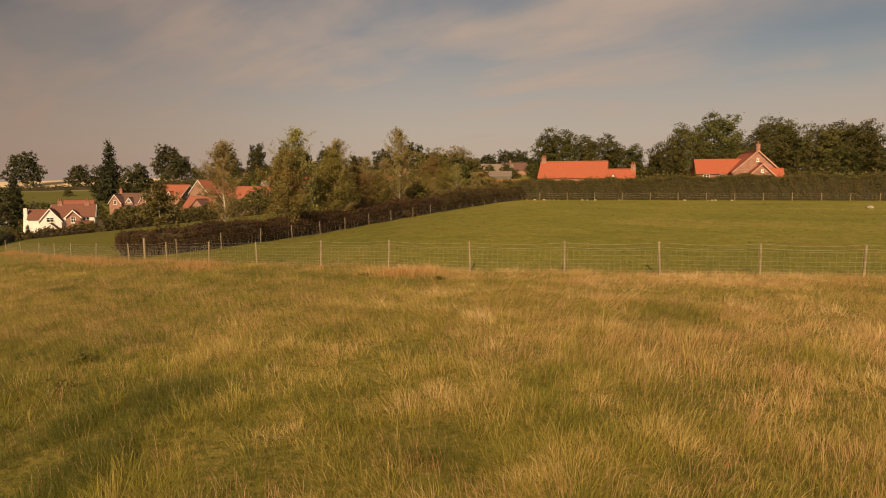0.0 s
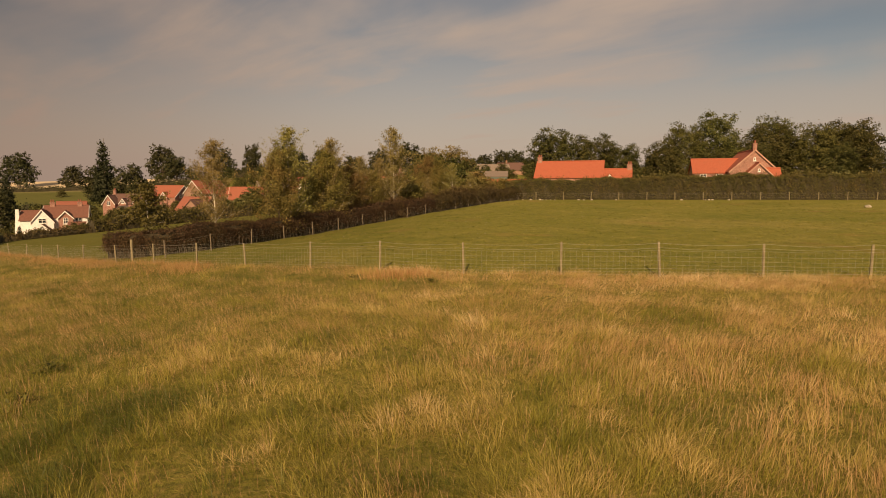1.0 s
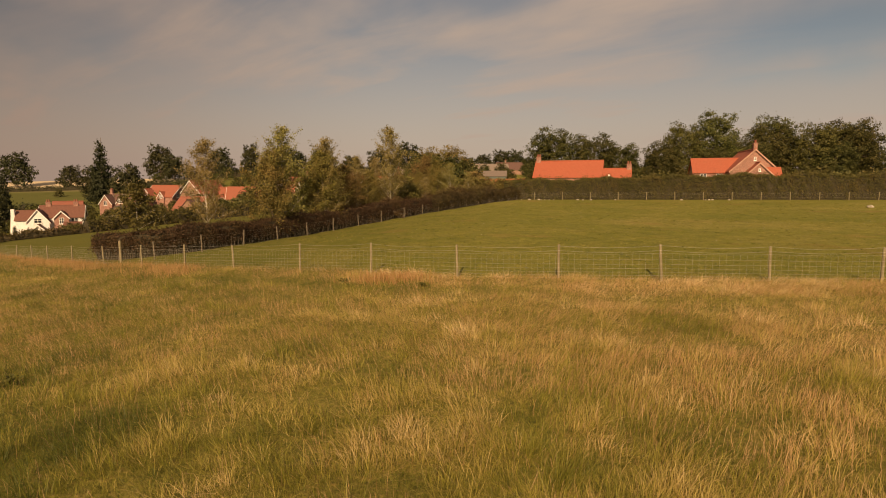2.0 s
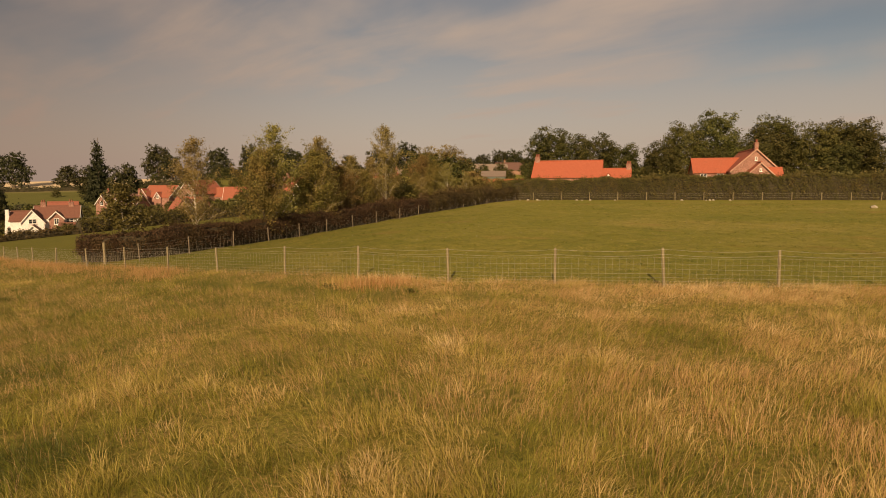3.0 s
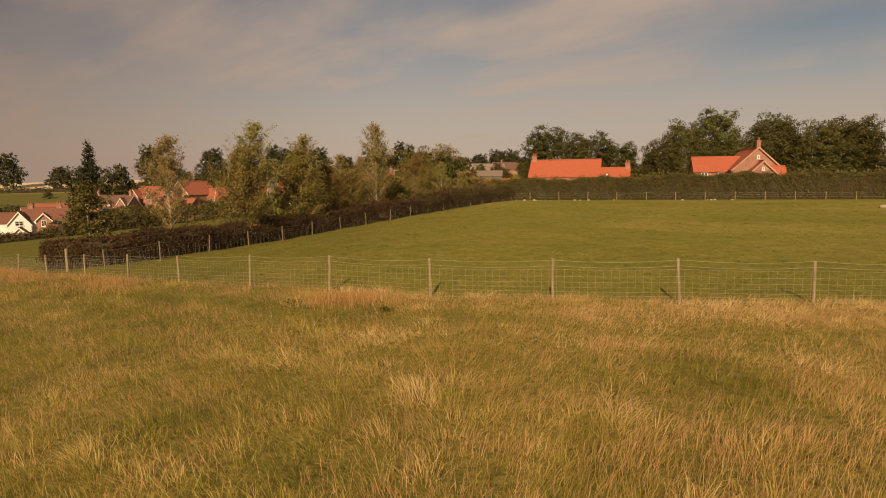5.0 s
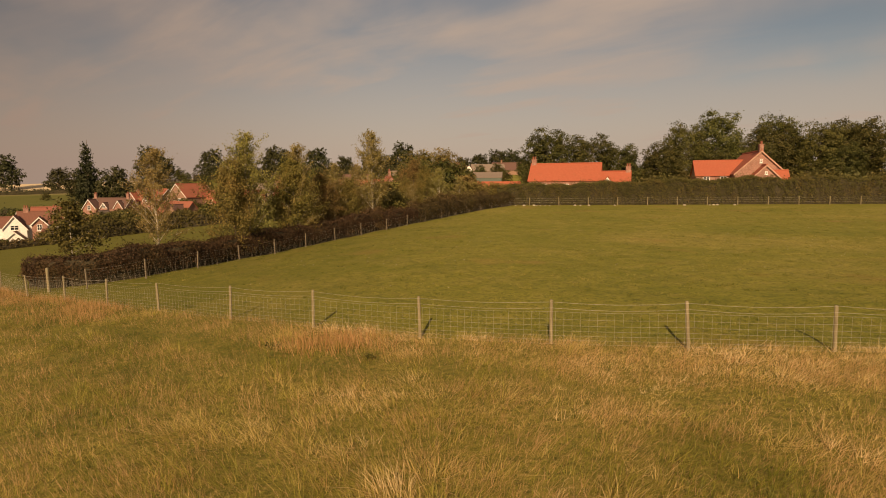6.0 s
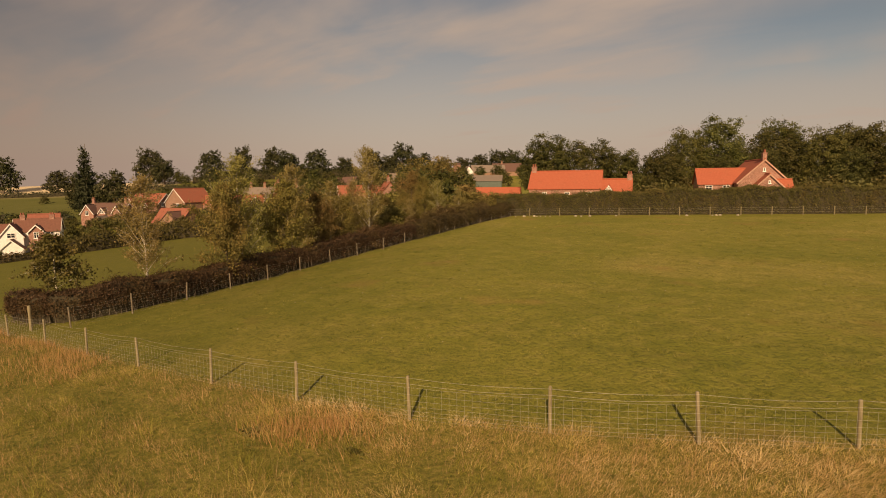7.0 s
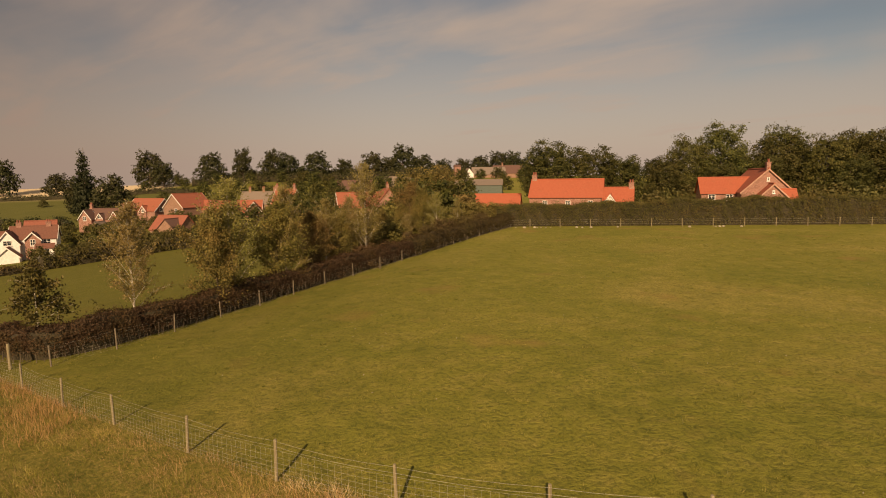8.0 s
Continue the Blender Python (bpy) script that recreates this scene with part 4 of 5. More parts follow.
def hedge(name, label, line, depth, height, leaf, per_m2, leaf_mat, seed, wave=0.12, grow=0.0, bare=0.0):
    """A hedge along a line: a twiggy body, leaves all over it, an uneven top and, where it is bare below, stems."""
    rng = np.random.default_rng(seed)
    P = np.array(line, float)
    seg = np.linalg.norm(np.diff(P, axis=0), axis=1)
    S = np.concatenate(([0], np.cumsum(seg)))
    total = S[-1]

    def spot(s):
        x, y = np.interp(s, S, P[:, 0]), np.interp(s, S, P[:, 1])
        x2, y2 = np.interp(s + 0.5, S, P[:, 0]), np.interp(s + 0.5, S, P[:, 1])
        x1, y1 = np.interp(s - 0.5, S, P[:, 0]), np.interp(s - 0.5, S, P[:, 1])
        tx, ty = x2 - x1, y2 - y1
        l = np.hypot(tx, ty) + 1e-9
        return x, y, -ty / l, tx / l
    high = lambda s: height * (1 + grow * smoothstep(0, 0.45 * total, s)) * (1 + wave * (np.sin(s * 0.55 + seed) * 0.6 + np.sin(s * 1.7 + 2 * seed) * 0.4))
    thing = tagged(new(name), label, "hedge")
    # body
    n = int(total / 0.8) + 2
    s = np.linspace(0, total, n)
    x, y, nx, ny = spot(s)
    z = land(x, y)
    low = 0.36 - 0.4 * bare
    prof = [(-low, -0.2), (-0.42 + 0.25 * bare, 0.40), (-0.36, 0.80), (-0.12, 0.93), (0.15, 0.92), (0.37, 0.78), (0.42, 0.4), (0.36, -0.2)]
    V = []
    for u, v in prof:
        j = 1 + rng.normal(0, 0.07, n)
        V.append(np.stack((x + nx * u * depth * j, y + ny * u * depth * j, z + (high(s) * v * j if v > 0 else v)), 1))
    V = np.stack(V, 1)
    k = len(prof)
    i = np.arange(n * k).reshape(n, k)
    F = np.stack((i[:-1, :-1], i[1:, :-1], i[1:, 1:], i[:-1, 1:]), -1).reshape(-1, 4)
    ends = np.array([[i[e, a], i[e, b], i[e, k - 1 - b], i[e, k - 1 - a]] for e in (0, n - 1) for a, b in ((0, 1), (1, 2), (2, 3))])
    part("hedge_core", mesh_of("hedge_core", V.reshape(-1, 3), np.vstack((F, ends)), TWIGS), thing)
    # leaves
    m = int(total * (2 * height + depth) * per_m2)
    s = rng.random(m) * total
    x, y, nx, ny = spot(s)
    ang = rng.random(m)
    h = high(s)
    side = np.where(rng.random(m) < 0.72, -1, 1)
    top = rng.random(m) < depth / (depth + 2 * height) * 1.3
    u = np.where(top, rng.uniform(-0.46, 0.46, m), side * 0.47)
    v = np.where(top, 0.97, bare * (0.75 + 0.25 * np.sin(1.9 * s + seed) * np.sin(0.7 * s)) + (0.97 - bare) * ang ** 0.66)
    u = u * np.where(v > 0.75, 1 - 0.9 * (v - 0.75), 1)
    lump = 1 + 0.10 * np.sin(3.1 * s + 5 * v) + 0.06 * np.sin(7.3 * s + 9 * v + side)
    c = np.stack((x + nx * u * depth * lump, y + ny * u * depth * lump, land(x, y) + h * v * (0.94 + 0.06 * lump)), 1) + rng.normal(0, leaf * 0.8, (m, 3))
    # whips that stick out above
    w = rng.random(m) < 0.12 * (np.sin(s * 2.9) * np.sin(s * 1.13 + seed) > -0.2)
    c[w, 2] += rng.random(w.sum()) ** 1.6 * height * 0.24
    out = np.stack((nx * np.sign(u), ny * np.sign(u), np.where(top, 1.0, 0.2)), 1)
    vv, ff = leaf_cards(c, leaf, rng, 0.3, out)
    part("leaves", mesh_of("leaves", vv, ff, leaf_mat), thing)
    if bare:
        bits = []
        for q in np.arange(0.2, total, 0.24):
            q = q + rng.normal(0, 0.08)
            x, y, nx, ny = spot(q)
            u = -depth * rng.uniform(0.36, 0.46)
            foot = np.array((x + nx * u, y + ny * u, float(land(x, y)) - 0.1))
            bits.append(tube(foot, foot + np.array((rng.normal(0, 0.12), rng.normal(0, 0.12), height * rng.uniform(0.4, 0.6))), 0.022, 0.010, 4))
        v, f = joined(bits)
        tagged(part("hedge_base", mesh_of("hedge_base", v, f, BARK), thing, "bare woody stems"), kind="stuff")
    return thing


make_grass()


# ---- hedges ----
hedge("field_hedge", "dark reddish-brown clipped hedge behind a wire fence", [(-24.4, 42.4), (-22.2, 40.6), (-19.6, 39.4), (-17.5, 40.9), (-15.6, 43.9), (-14.1, 47.6), (-10.7, 54.0), (-7.0, 59.6), (-1.2, 68.8)], 2.0, 1.75, 0.095, 330, HEDGE_LEAF, 3, 0.13, bare=0.34)
hedge("field_hedge", "dark green and russet hedge running up to a field corner", [(-1.2, 68.8), (5.4, 82.0), (13.3, 97.6)], 2.2, 1.75, 0.12, 170, HEDGE_LEAF, 4, 0.15, bare=0.25)
hedge("tall_hedge", "tall overgrown green hawthorn hedge along the field edge", [(11.5, 98.2), (30, 97.0), (60, 94.9), (90, 92.5), (112, 91)], 3.2, 3.15, 0.16, 92, FIELD_HEDGE_LEAF, 5, 0.09, 0.30)

# ---- trees along the hedge ----
hawthorn = settle(feather_tree("hawthorn_tree", "small dark-leaved spreading tree with a pale trunk", 38, 5.2, 4.6, 24, 3000, 0.16, BIRCH_BARK, THORN_LEAF, 0.06, 0.36, 20, 0.16), -20.9, 40.3)
birch = feather_tree("birch_tree", "slender yellowing birch with an open feathery crown", 32, 8.7, 4.0, 64, 9500, 0.105, BIRCH_BARK, BIRCH_LEAF, 0.075)
alder = feather_tree("alder_tree", "dense green and ochre young tree with rising branches", 33, 8.0, 5.1, 76, 15000, 0.125, BARK, ALDER_LEAF, 0.095, 0.06, 34, 0.2)
shrub = tree("shrub", "spreading russet and green shrub at the hedge", 34, 3.4, oak_lobes(34, 3.4, 4.2, 9, 0.05), 260, 15, 0.18, 0.24, BARK, RUST_LEAF, 0.06, 0.6, 20)
bush = tree("bush", "rounded olive-green garden bush with dense leaves", 35, 3.0, oak_lobes(35, 3.0, 3.6, 9, 0.03), 120, 9, 0.34, 0.26, BARK, GARDEN_LEAF, 0.06, 0.6, 12)
scrub = tree("scrub_bush", "tangled olive and brown scrub behind the hedge", 36, 3.6, oak_lobes(36, 3.6, 4.6, 12, 0.03), 260, 14, 0.24, 0.26, BARK, OLIVE_LEAF, 0.06, 0.6, 14)
settle(scrub, 0.6, 93.0, 1.1, 0)
for x, y, k, r in ((-5.5, 90.0, 1.15, 80), (-2.5, 95.5, 1.2, 160), (3.4, 99.0, 1.2, 240), (6.6, 102.0, 1.25, 20), (-8.0, 84.0, 1.1, 190), (-5.2, 80.0, 0.95, 300), (-3.2, 74.5, 0.85, 40), (-8.2, 74.0, 1.0, 130), (-10.2, 68.0, 0.9, 220), (2.2, 89.0, 0.95, 270), (7.6, 99.5, 0.98, 30), (10.4, 100.2, 0.94, 120), (12.9, 101.4, 0.86, 210), (5.0, 98.0, 1.0, 280), (-12.5, 78.0, 1.2, 20), (-10.5, 88.0, 1.2, 110)):
    plant(scrub, x, y, k, r)
settle(birch, -18.0, 45.2, 0.94, 20)
for x, y, k, r in ((-5.1, 66.5, 1.23, 140), (-8.7, 63.5, 0.84, 250), (-7.0, 68.0, 0.82, 80), (-10.7, 55.6, 1.07, 330), (-13.2, 50.3, 1.18, 60), (2.0, 84.0, 0.73, 30), (5.0, 88.5, 0.57, 100), (-1.4, 74.0, 0.5, 10)):
    plant(birch, x, y, k, r)
sapling = tree("sapling", "thin young sapling with few leaves", 37, 2.4, column_lobes(2.4, 1.1, 0.3, 5, 0.7), 26, 9, 0.10, 0.10, BARK, ALDER_LEAF, 0.02, 0.9, 10, limb=0.5)
settle(sapling, -19.0, 43.0)
settle(alder, -13.9, 49.2, 0.95, 0)
for x, y, k, r in ((-11.1, 54.9, 1.0, 70), (-9.4, 60.9, 0.78, 250), (-7.6, 64.5, 0.7, 40), (-6.0, 71.0, 0.58, 10), (-4.5, 77.0, 0.6, 190), (-2.4, 81.0, 0.62, 100),
                   (0.2, 86.5, 0.85, 220), (-1.8, 91.0, 0.98, 40)):
    plant(alder, x, y, k, r)
settle(shrub, -5.0, 63.5, 0.75, 0)
for x, y, k, r in ((-7.6, 59.2, 0.7, 60), (-3.0, 68.0, 0.85, 120), (-0.8, 72.5, 0.9, 200), (0.8, 77.0, 1.0, 20), (3.0, 82.0, 1.1, 300), (5.6, 87.5, 1.1, 90), (8.5, 93.0, 1.1, 170), (3.0, 94.0, 1.3, 240), (11.5, 101.0, 1.2, 130), (8.0, 104.0, 1.2, 200)):
    plant(shrub, x, y, k, r)

# ---- woods and far trees ----
oak = tree("oak_tree", "broad dark-green oak in full leaf", 41, 15.0, oak_lobes(41, 15, 14, 26, 0.06), 640, 29, 0.33, 0.40, BARK, OAK_LEAF, 0.38, 0.7, 40, shell=0.78)
ash = tree("ash_tree", "tall green ash with an open crown and gaps", 42, 18.0, oak_lobes(42, 18, 13, 28, 0.06), 620, 29, 0.32, 0.42, BARK, ASH_LEAF, 0.36, 0.8, 60, shell=0.75)
small = tree("village_tree", "leafy green tree among the gardens", 45, 7.5, oak_lobes(45, 7.5, 7.0, 11, 0.03), 150, 8, 0.55, 0.42, BARK, OAK_LEAF, 0.16, 0.7, 12)
lone = tree("field_tree", "dark hedgerow tree with a rounded crown", 43, 15.0, oak_lobes(43, 12, 13, 17, 0.02), 330, 10, 0.68, 0.42, BARK, DARK_LEAF, 0.4, 0.7, 24)
spruce = tree("spruce_tree", "tall dark pointed spruce beside the village", 44, 21.0, cone_lobes(21, 8.5), 460, 14, 0.6, 0.5, BARK, SPRUCE_LEAF, 0.3, 0.97, 30, -0.2, 0.5)
settle(oak, 27.5, 138, 0.98, 0)
plant(oak, 37.5, 140, 0.92, 120)
plant(oak, 46.5, 146, 0.80, 300)
settle(ash, 61.0, 128, 1.0, 0)
plant(ash, 53.5, 126, 0.84, 110)
plant(ash, 68.0, 135, 0.70, 210)
plant(oak, 58.0, 121, 0.62, 60)
sallow = tree("sallow_tree", "broad olive-green sallow with a soft rounded crown", 46, 10.6, oak_lobes(46, 10.6, 9.0, 20, 0.04), 380, 20, 0.26, 0.33, BARK, OLIVE_LEAF, 0.2, 0.7, 24, shell=0.7)
settle(sallow, -1.6, 110, 0.95, 15)
for x, y, k, r in ((3.2, 112.5, 1.02, 130), (-4.0, 121, 0.8, 60)):
    plant(sallow, x, y, k, r)
plant(oak, 76.0, 132, 1.02, 150)
plant(ash, 79.0, 136, 1.0, 40)
plant(oak, 92.5, 130, 1.08, 260)
plant(ash, 98.0, 140, 0.92, 320)
plant(oak, 108.0, 132, 0.74, 20)
plant(oak, 84.0, 122, 0.7, 100)
plant(oak, 98.0, 120, 0.62, 200)
plant(oak, 116.0, 138, 0.8, 80)
plant(oak, 48.5, 124, 0.72, 170)
plant(oak, 67.5, 124, 0.72, 290)
plant(ash, 82.0, 125, 0.84, 40)
settle(spruce, -142, 245, 1.22, 0, 0.3, 1.12)
plant(spruce, -134, 178, 0.60, 70, 0.3, 1.0)
plant(spruce, -102.6, 139.5, 0.17, 130, 0.1, 0.95)
settle(lone, -209, 330, 1.1, 0)
# in the near gardens
for x, y, k, r, t in ((-123, 160, 0.72, 70, 1.0), (-131, 170, 0.8, 30, 1.0), (-138, 176, 0.9, 120, 1.0), (-128, 240, 1.05, 60, 1.15), (165, 250, 1.4, 30, 1.0), (190, 260, 1.6, 200, 1.0), (-155, 262, 1.05, 130, 1.05), (100, 300, 1.0, 40, 0.7),
                      (-260, 300, 1.0, 100, 0.9), (120, 320, 1.1, 140, 0.7), (-247, 340, 1.4, 40, 1.1), (-160, 352, 1.2, 90, 0.95), (-172, 360, 1.35, 200, 1.2), (-142, 380, 0.8, 60, 0.8), (-76, 385, 1.3, 10, 1.0), (-95, 388, 1.25, 170, 0.95)):
    plant(lone, x, y, k, r, 0.3, t)
# round the cottages
for x, y, k, r, t in ((-106, 392, 1.35, 250, 1.05), (-129, 400, 1.1, 310, 1.45), (-60, 400, 1.05, 120, 0.9), (-152, 405, 1.35, 20, 1.1), (-42, 410, 1.3, 60, 1.0), (-255, 420, 0.5, 0, 0.6), (-32, 425, 1.2, 100, 0.9), (57, 425, 1.3, 70, 1.05),
                      (92, 425, 1.2, 20, 0.7), (-23, 430, 1.45, 200, 1.2), (-8, 430, 1.4, 20, 0.85), (47, 430, 1.3, 160, 1.05), (66, 430, 1.2, 230, 0.8), (78, 430, 1.2, 190, 0.75), (6, 435, 1.2, 250, 0.8), (22, 440, 1.1, 100, 0.9)):
    plant(lone, x, y, k, r, 0.3, t)
# behind the cottages
for x, y, k, r, t in ((34, 440, 1.3, 330, 0.9),):
    plant(lone, x, y, k, r, 0.3, t)
settle(small, -150, 350, 1.0, 0)
# in the near gardens
for x, y, k, r in ((2.0, 97, 1.0, 150), (-1.5, 99, 1.1, 10), (5, 108, 1.0, 200), (41, 124, 0.6, 250), (44, 126, 0.75, 50), (48, 130, 0.8, 150), (-22, 132, 0.9, 60), (8, 140, 0.9, 130),
                   (-126, 140, 0.9, 250), (-30, 142, 1.0, 300), (-122, 150, 0.8, 140), (-48, 150, 0.9, 280), (-30, 160, 1.0, 260), (-64, 160, 0.8, 170), (-118, 165, 0.8, 40), (-56, 168, 0.8, 20),
                   (-72, 172, 0.9, 50), (-40, 175, 1.1, 110), (-52, 176, 0.8, 160), (-60, 180, 0.7, 60)):
    plant(small, x, y, k, r)
# round the cottages
for x, y, k, r in ((-2, 190, 1.0, 300), (12, 200, 1.0, 100), (-28, 200, 0.9, 240), (-52, 205, 1.0, 30), (-118, 205, 0.8, 10), (-72, 212, 0.8, 40), (-112, 218, 0.8, 290), (-36, 220, 1.0, 90),
                   (36, 222, 0.6, 100), (-90, 222, 0.8, 190), (-70, 235, 0.9, 200), (38, 236, 0.9, 90), (-84, 238, 0.8, 310), (0, 240, 1.1, 20), (30, 240, 0.8, 40), (-30, 244, 1.0, 120),
                   (-108, 245, 0.9, 290), (-48, 248, 1.1, 70), (-40, 250, 1.1, 30), (-22, 250, 1.1, 210)):
    plant(small, x, y, k, r)
# behind the cottages
for x, y, k, r in ((-20, 255, 1.1, 180), (-70, 255, 1.0, 30), (-13, 256, 1.0, 300), (-90, 260, 1.0, 120), (-58, 262, 1.0, 130), (-118, 262, 0.9, 260), (8, 262, 0.9, 20), (-102, 268, 0.9, 20),
                   (-80, 275, 1.1, 230), (-66, 280, 1.1, 80), (-165, 285, 0.7, 200), (-92, 285, 1.0, 330), (-50, 285, 1.1, 180), (-190, 290, 0.6, 100), (-112, 290, 1.0, 110), (14, 292, 1.0, 270),
                   (-98, 300, 1.0, 40), (-60, 300, 1.2, 70), (-180, 300, 0.7, 10), (24, 300, 0.9, 150)):
    plant(small, x, y, k, r)
# on the far slope
for x, y, k, r in ((46, 302, 1.0, 330), (34, 312, 1.0, 210), (-70, 320, 1.1, 95), (-160, 330, 0.9, 80), (-120, 330, 1.0, 220), (-84, 330, 1.0, 15), (52, 330, 1.0, 170), (18, 330, 0.7, 240),
                   (-140, 335, 0.8, 160), (40, 335, 0.6, 10), (-104, 338, 0.9, 185), (62, 340, 1.0, 300)):
    plant(small, x, y, k, r)
settle(bush, -72.0, 121.5, 1.0, 0)
# behind the lane hedge
for x, y, k, r in ((-70, 98, 0.45, 150), (-73, 104, 0.5, 290), (-63.5, 89, 0.4, 330), (-56, 100, 0.75, 40), (-60, 96, 0.6, 300), (-52, 106, 0.9, 100), (-47, 109, 0.9, 20), (-79, 101, 0.5, 70), (-60, 104, 0.8, 210), (-83, 108, 0.8, 120), (-88, 112, 0.9, 10)):
    plant(bush, x, y, k, r)
# in the near gardens
for x, y, k, r in ((-18, 92, 1.1, 190), (-24, 96, 1.1, 60), (-30, 105, 1.2, 240), (63.5, 112, 1.3, 40), (71.0, 112, 1.3, 220), (92.0, 112, 1.3, 170), (99.0, 112, 1.5, 250), (-36, 112, 1.2, 170),
                   (67.0, 113, 1.5, 130), (80.5, 113, 1.4, 20), (86.0, 113, 1.5, 90), (75.5, 114, 1.6, 310), (49.0, 115, 1.1, 200), (43.0, 116, 1.2, 10), (46.0, 118, 1.4, 100), (-40, 118, 1.3, 30),
                   (51.0, 121, 1.5, 280), (-94.5, 119, 0.9, 190), (-45, 122, 1.2, 140), (-70, 126, 1.1, 100)):
    plant(bush, x, y, k, r)
# round the cottages
for x, y, k, r in ((-98, 122, 1.0, 250), (-51, 126, 1.2, 300), (-57, 128, 1.1, 80), (-100, 128, 1.3, 60), (-63, 130, 1.0, 20), (-70.5, 131, 0.9, 50), (-112, 132, 1.2, 150), (-4, 136, 1.3, 110),
                   (-10.5, 137, 0.8, 200), (-88.5, 138, 1.2, 80), (-19, 139, 1.2, 300), (-8, 140, 1.3, 30), (-46, 140, 1.6, 0), (-85, 141, 1.1, 210), (-79, 143, 1.3, 10), (-62, 143, 0.9, 10),
                   (-69, 144, 1.0, 150), (-73, 148, 1.4, 200), (-84, 150, 1.3, 10), (-54, 152, 1.3, 40)):
    plant(bush, x, y, k, r)
# behind the cottages
for x, y, k, r in ((-51, 158, 1.5, 120), (-118, 160, 1.3, 10), (-78, 160, 1.5, 210), (-66, 165, 1.5, 90), (-96, 166, 1.2, 260), (-112, 168, 1.3, 80), (-104, 172, 1.2, 170), (-88, 172, 1.5, 70),
                   (-58, 172, 1.5, 200), (-66, 176, 1.4, 250), (-76, 178, 1.5, 20), (-98, 178, 1.4, 220), (-92, 180, 1.5, 10), (-70, 180, 1.3, 300), (-48, 182, 1.5, 10), (-83, 182, 1.5, 140),
                   (-42, 184, 1.5, 90), (-116, 184, 1.5, 60), (-100, 186, 1.2, 10), (-112, 186, 1.3, 190)):
    plant(bush, x, y, k, r)
# on the far slope
for x, y, k, r in ((-77, 186, 1.4, 220), (-106, 187, 1.1, 90), (-86, 189, 1.3, 130), (-100, 190, 1.3, 300), (-120, 190, 1.4, 70), (-92, 191, 1.2, 40), (-126, 196, 1.5, 160), (-134, 200, 1.4, 250),
                   (-142, 203, 1.5, 20), (-152, 206, 1.4, 100)):
    plant(bush, x, y, k, r)
hedge("valley_hedge", "low dark field hedge in the valley", [(-260, 318), (-200, 322), (-150, 316), (-120, 300)], 3.0, 2.0, 0.6, 5, DARK_LEAF, 8, 0.3)
hedge("valley_hedge", "low dark field hedge behind the cottages", [(-190, 212), (-160, 208), (-136, 204), (-120, 200)], 3.0, 3.6, 0.6, 6, DARK_LEAF, 9, 0.3)
hedge("skyline_hedge", "distant dark hedge along the brow of the hill", [(-150, 412), (-100, 402), (-40, 415), (20, 428), (95, 420)], 5, 4.5, 0.9, 4, DARK_LEAF, 12, 0.35)
hedge("valley_hedge", "dark field hedge below the brow", [(-140, 345), (-90, 352), (-40, 350), (10, 356)], 4, 3.2, 0.8, 4, DARK_LEAF, 13, 0.3)
hedge("lane_hedge", "low dark clipped hedge beside a lane", [(-63, 81), (-59, 72), (-58, 61)], 1.6, 1.2, 0.2, 45, DARK_LEAF, 14, 0.15)
hedge("garden_hedge", "rough garden hedge at the foot of the meadow", [(-56, 91.5), (-50, 98), (-43, 105), (-35, 107)], 2.8, 2.1, 0.30, 30, SCRUB_LEAF, 10, 0.35)
hedge("garden_hedge", "low ragged hedge along a cottage garden", [(-68, 80), (-62, 86), (-56, 91.5)], 2.0, 0.9, 0.24, 40, SCRUB_LEAF, 15, 0.35)


# ---- buildings ----
def roof_mesh(L, W, eave, ridge, mat, over=0.25, thick=0.14):
    """Two sloping slabs with a ridge cap; length along x."""
    bm = bmesh.new()
    hw, x = W / 2 + over, L / 2 + over
    drop = (ridge - eave) / (W / 2) * over
    e = eave - drop
    pts = [(-hw, e), (0, ridge), (hw, e), (hw, e + thick), (0, ridge + thick), (-hw, e + thick)]
    a = [bm.verts.new((-x, v, z)) for v, z in pts]
    b = [bm.verts.new((x, v, z)) for v, z in pts]
    for q in ((0, 1, 4, 5), (1, 2, 3, 4)):
        bm.faces.new([a[i] for i in q])
        bm.faces.new([b[i] for i in q[::-1]])
    for i in range(6):
        j = (i + 1) % 6
        bm.faces.new((a[j], a[i], b[i], b[j]))
    bmesh.ops.create_cone(bm, cap_ends=True, segments=8, radius1=0.13, radius2=0.13, depth=2 * x,
                          matrix=Matrix.Translation((0, 0, ridge + thick)) @ Euler((0, radians(90), 0)).to_matrix().to_4x4())
    bmesh.ops.recalc_face_normals(bm, faces=bm.faces)
    return from_bm("roof", bm, mat)


def wall_mesh(L, W, eave, ridge, mat):
    bm = bmesh.new()
    pts = [(-W / 2, -2.5), (W / 2, -2.5), (W / 2, eave), (0, ridge - 0.02), (-W / 2, eave)]
    a = [bm.verts.new((-L / 2, v, z)) for v, z in pts]
    b = [bm.verts.new((L / 2, v, z)) for v, z in pts]
    bm.faces.new(a)
    bm.faces.new(b[::-1])
    for i in range(5):
        j = (i + 1) % 5
        bm.faces.new((a[j], a[i], b[i], b[j]))
    bmesh.ops.recalc_face_normals(bm, faces=bm.faces)
    return from_bm("wall", bm, mat)


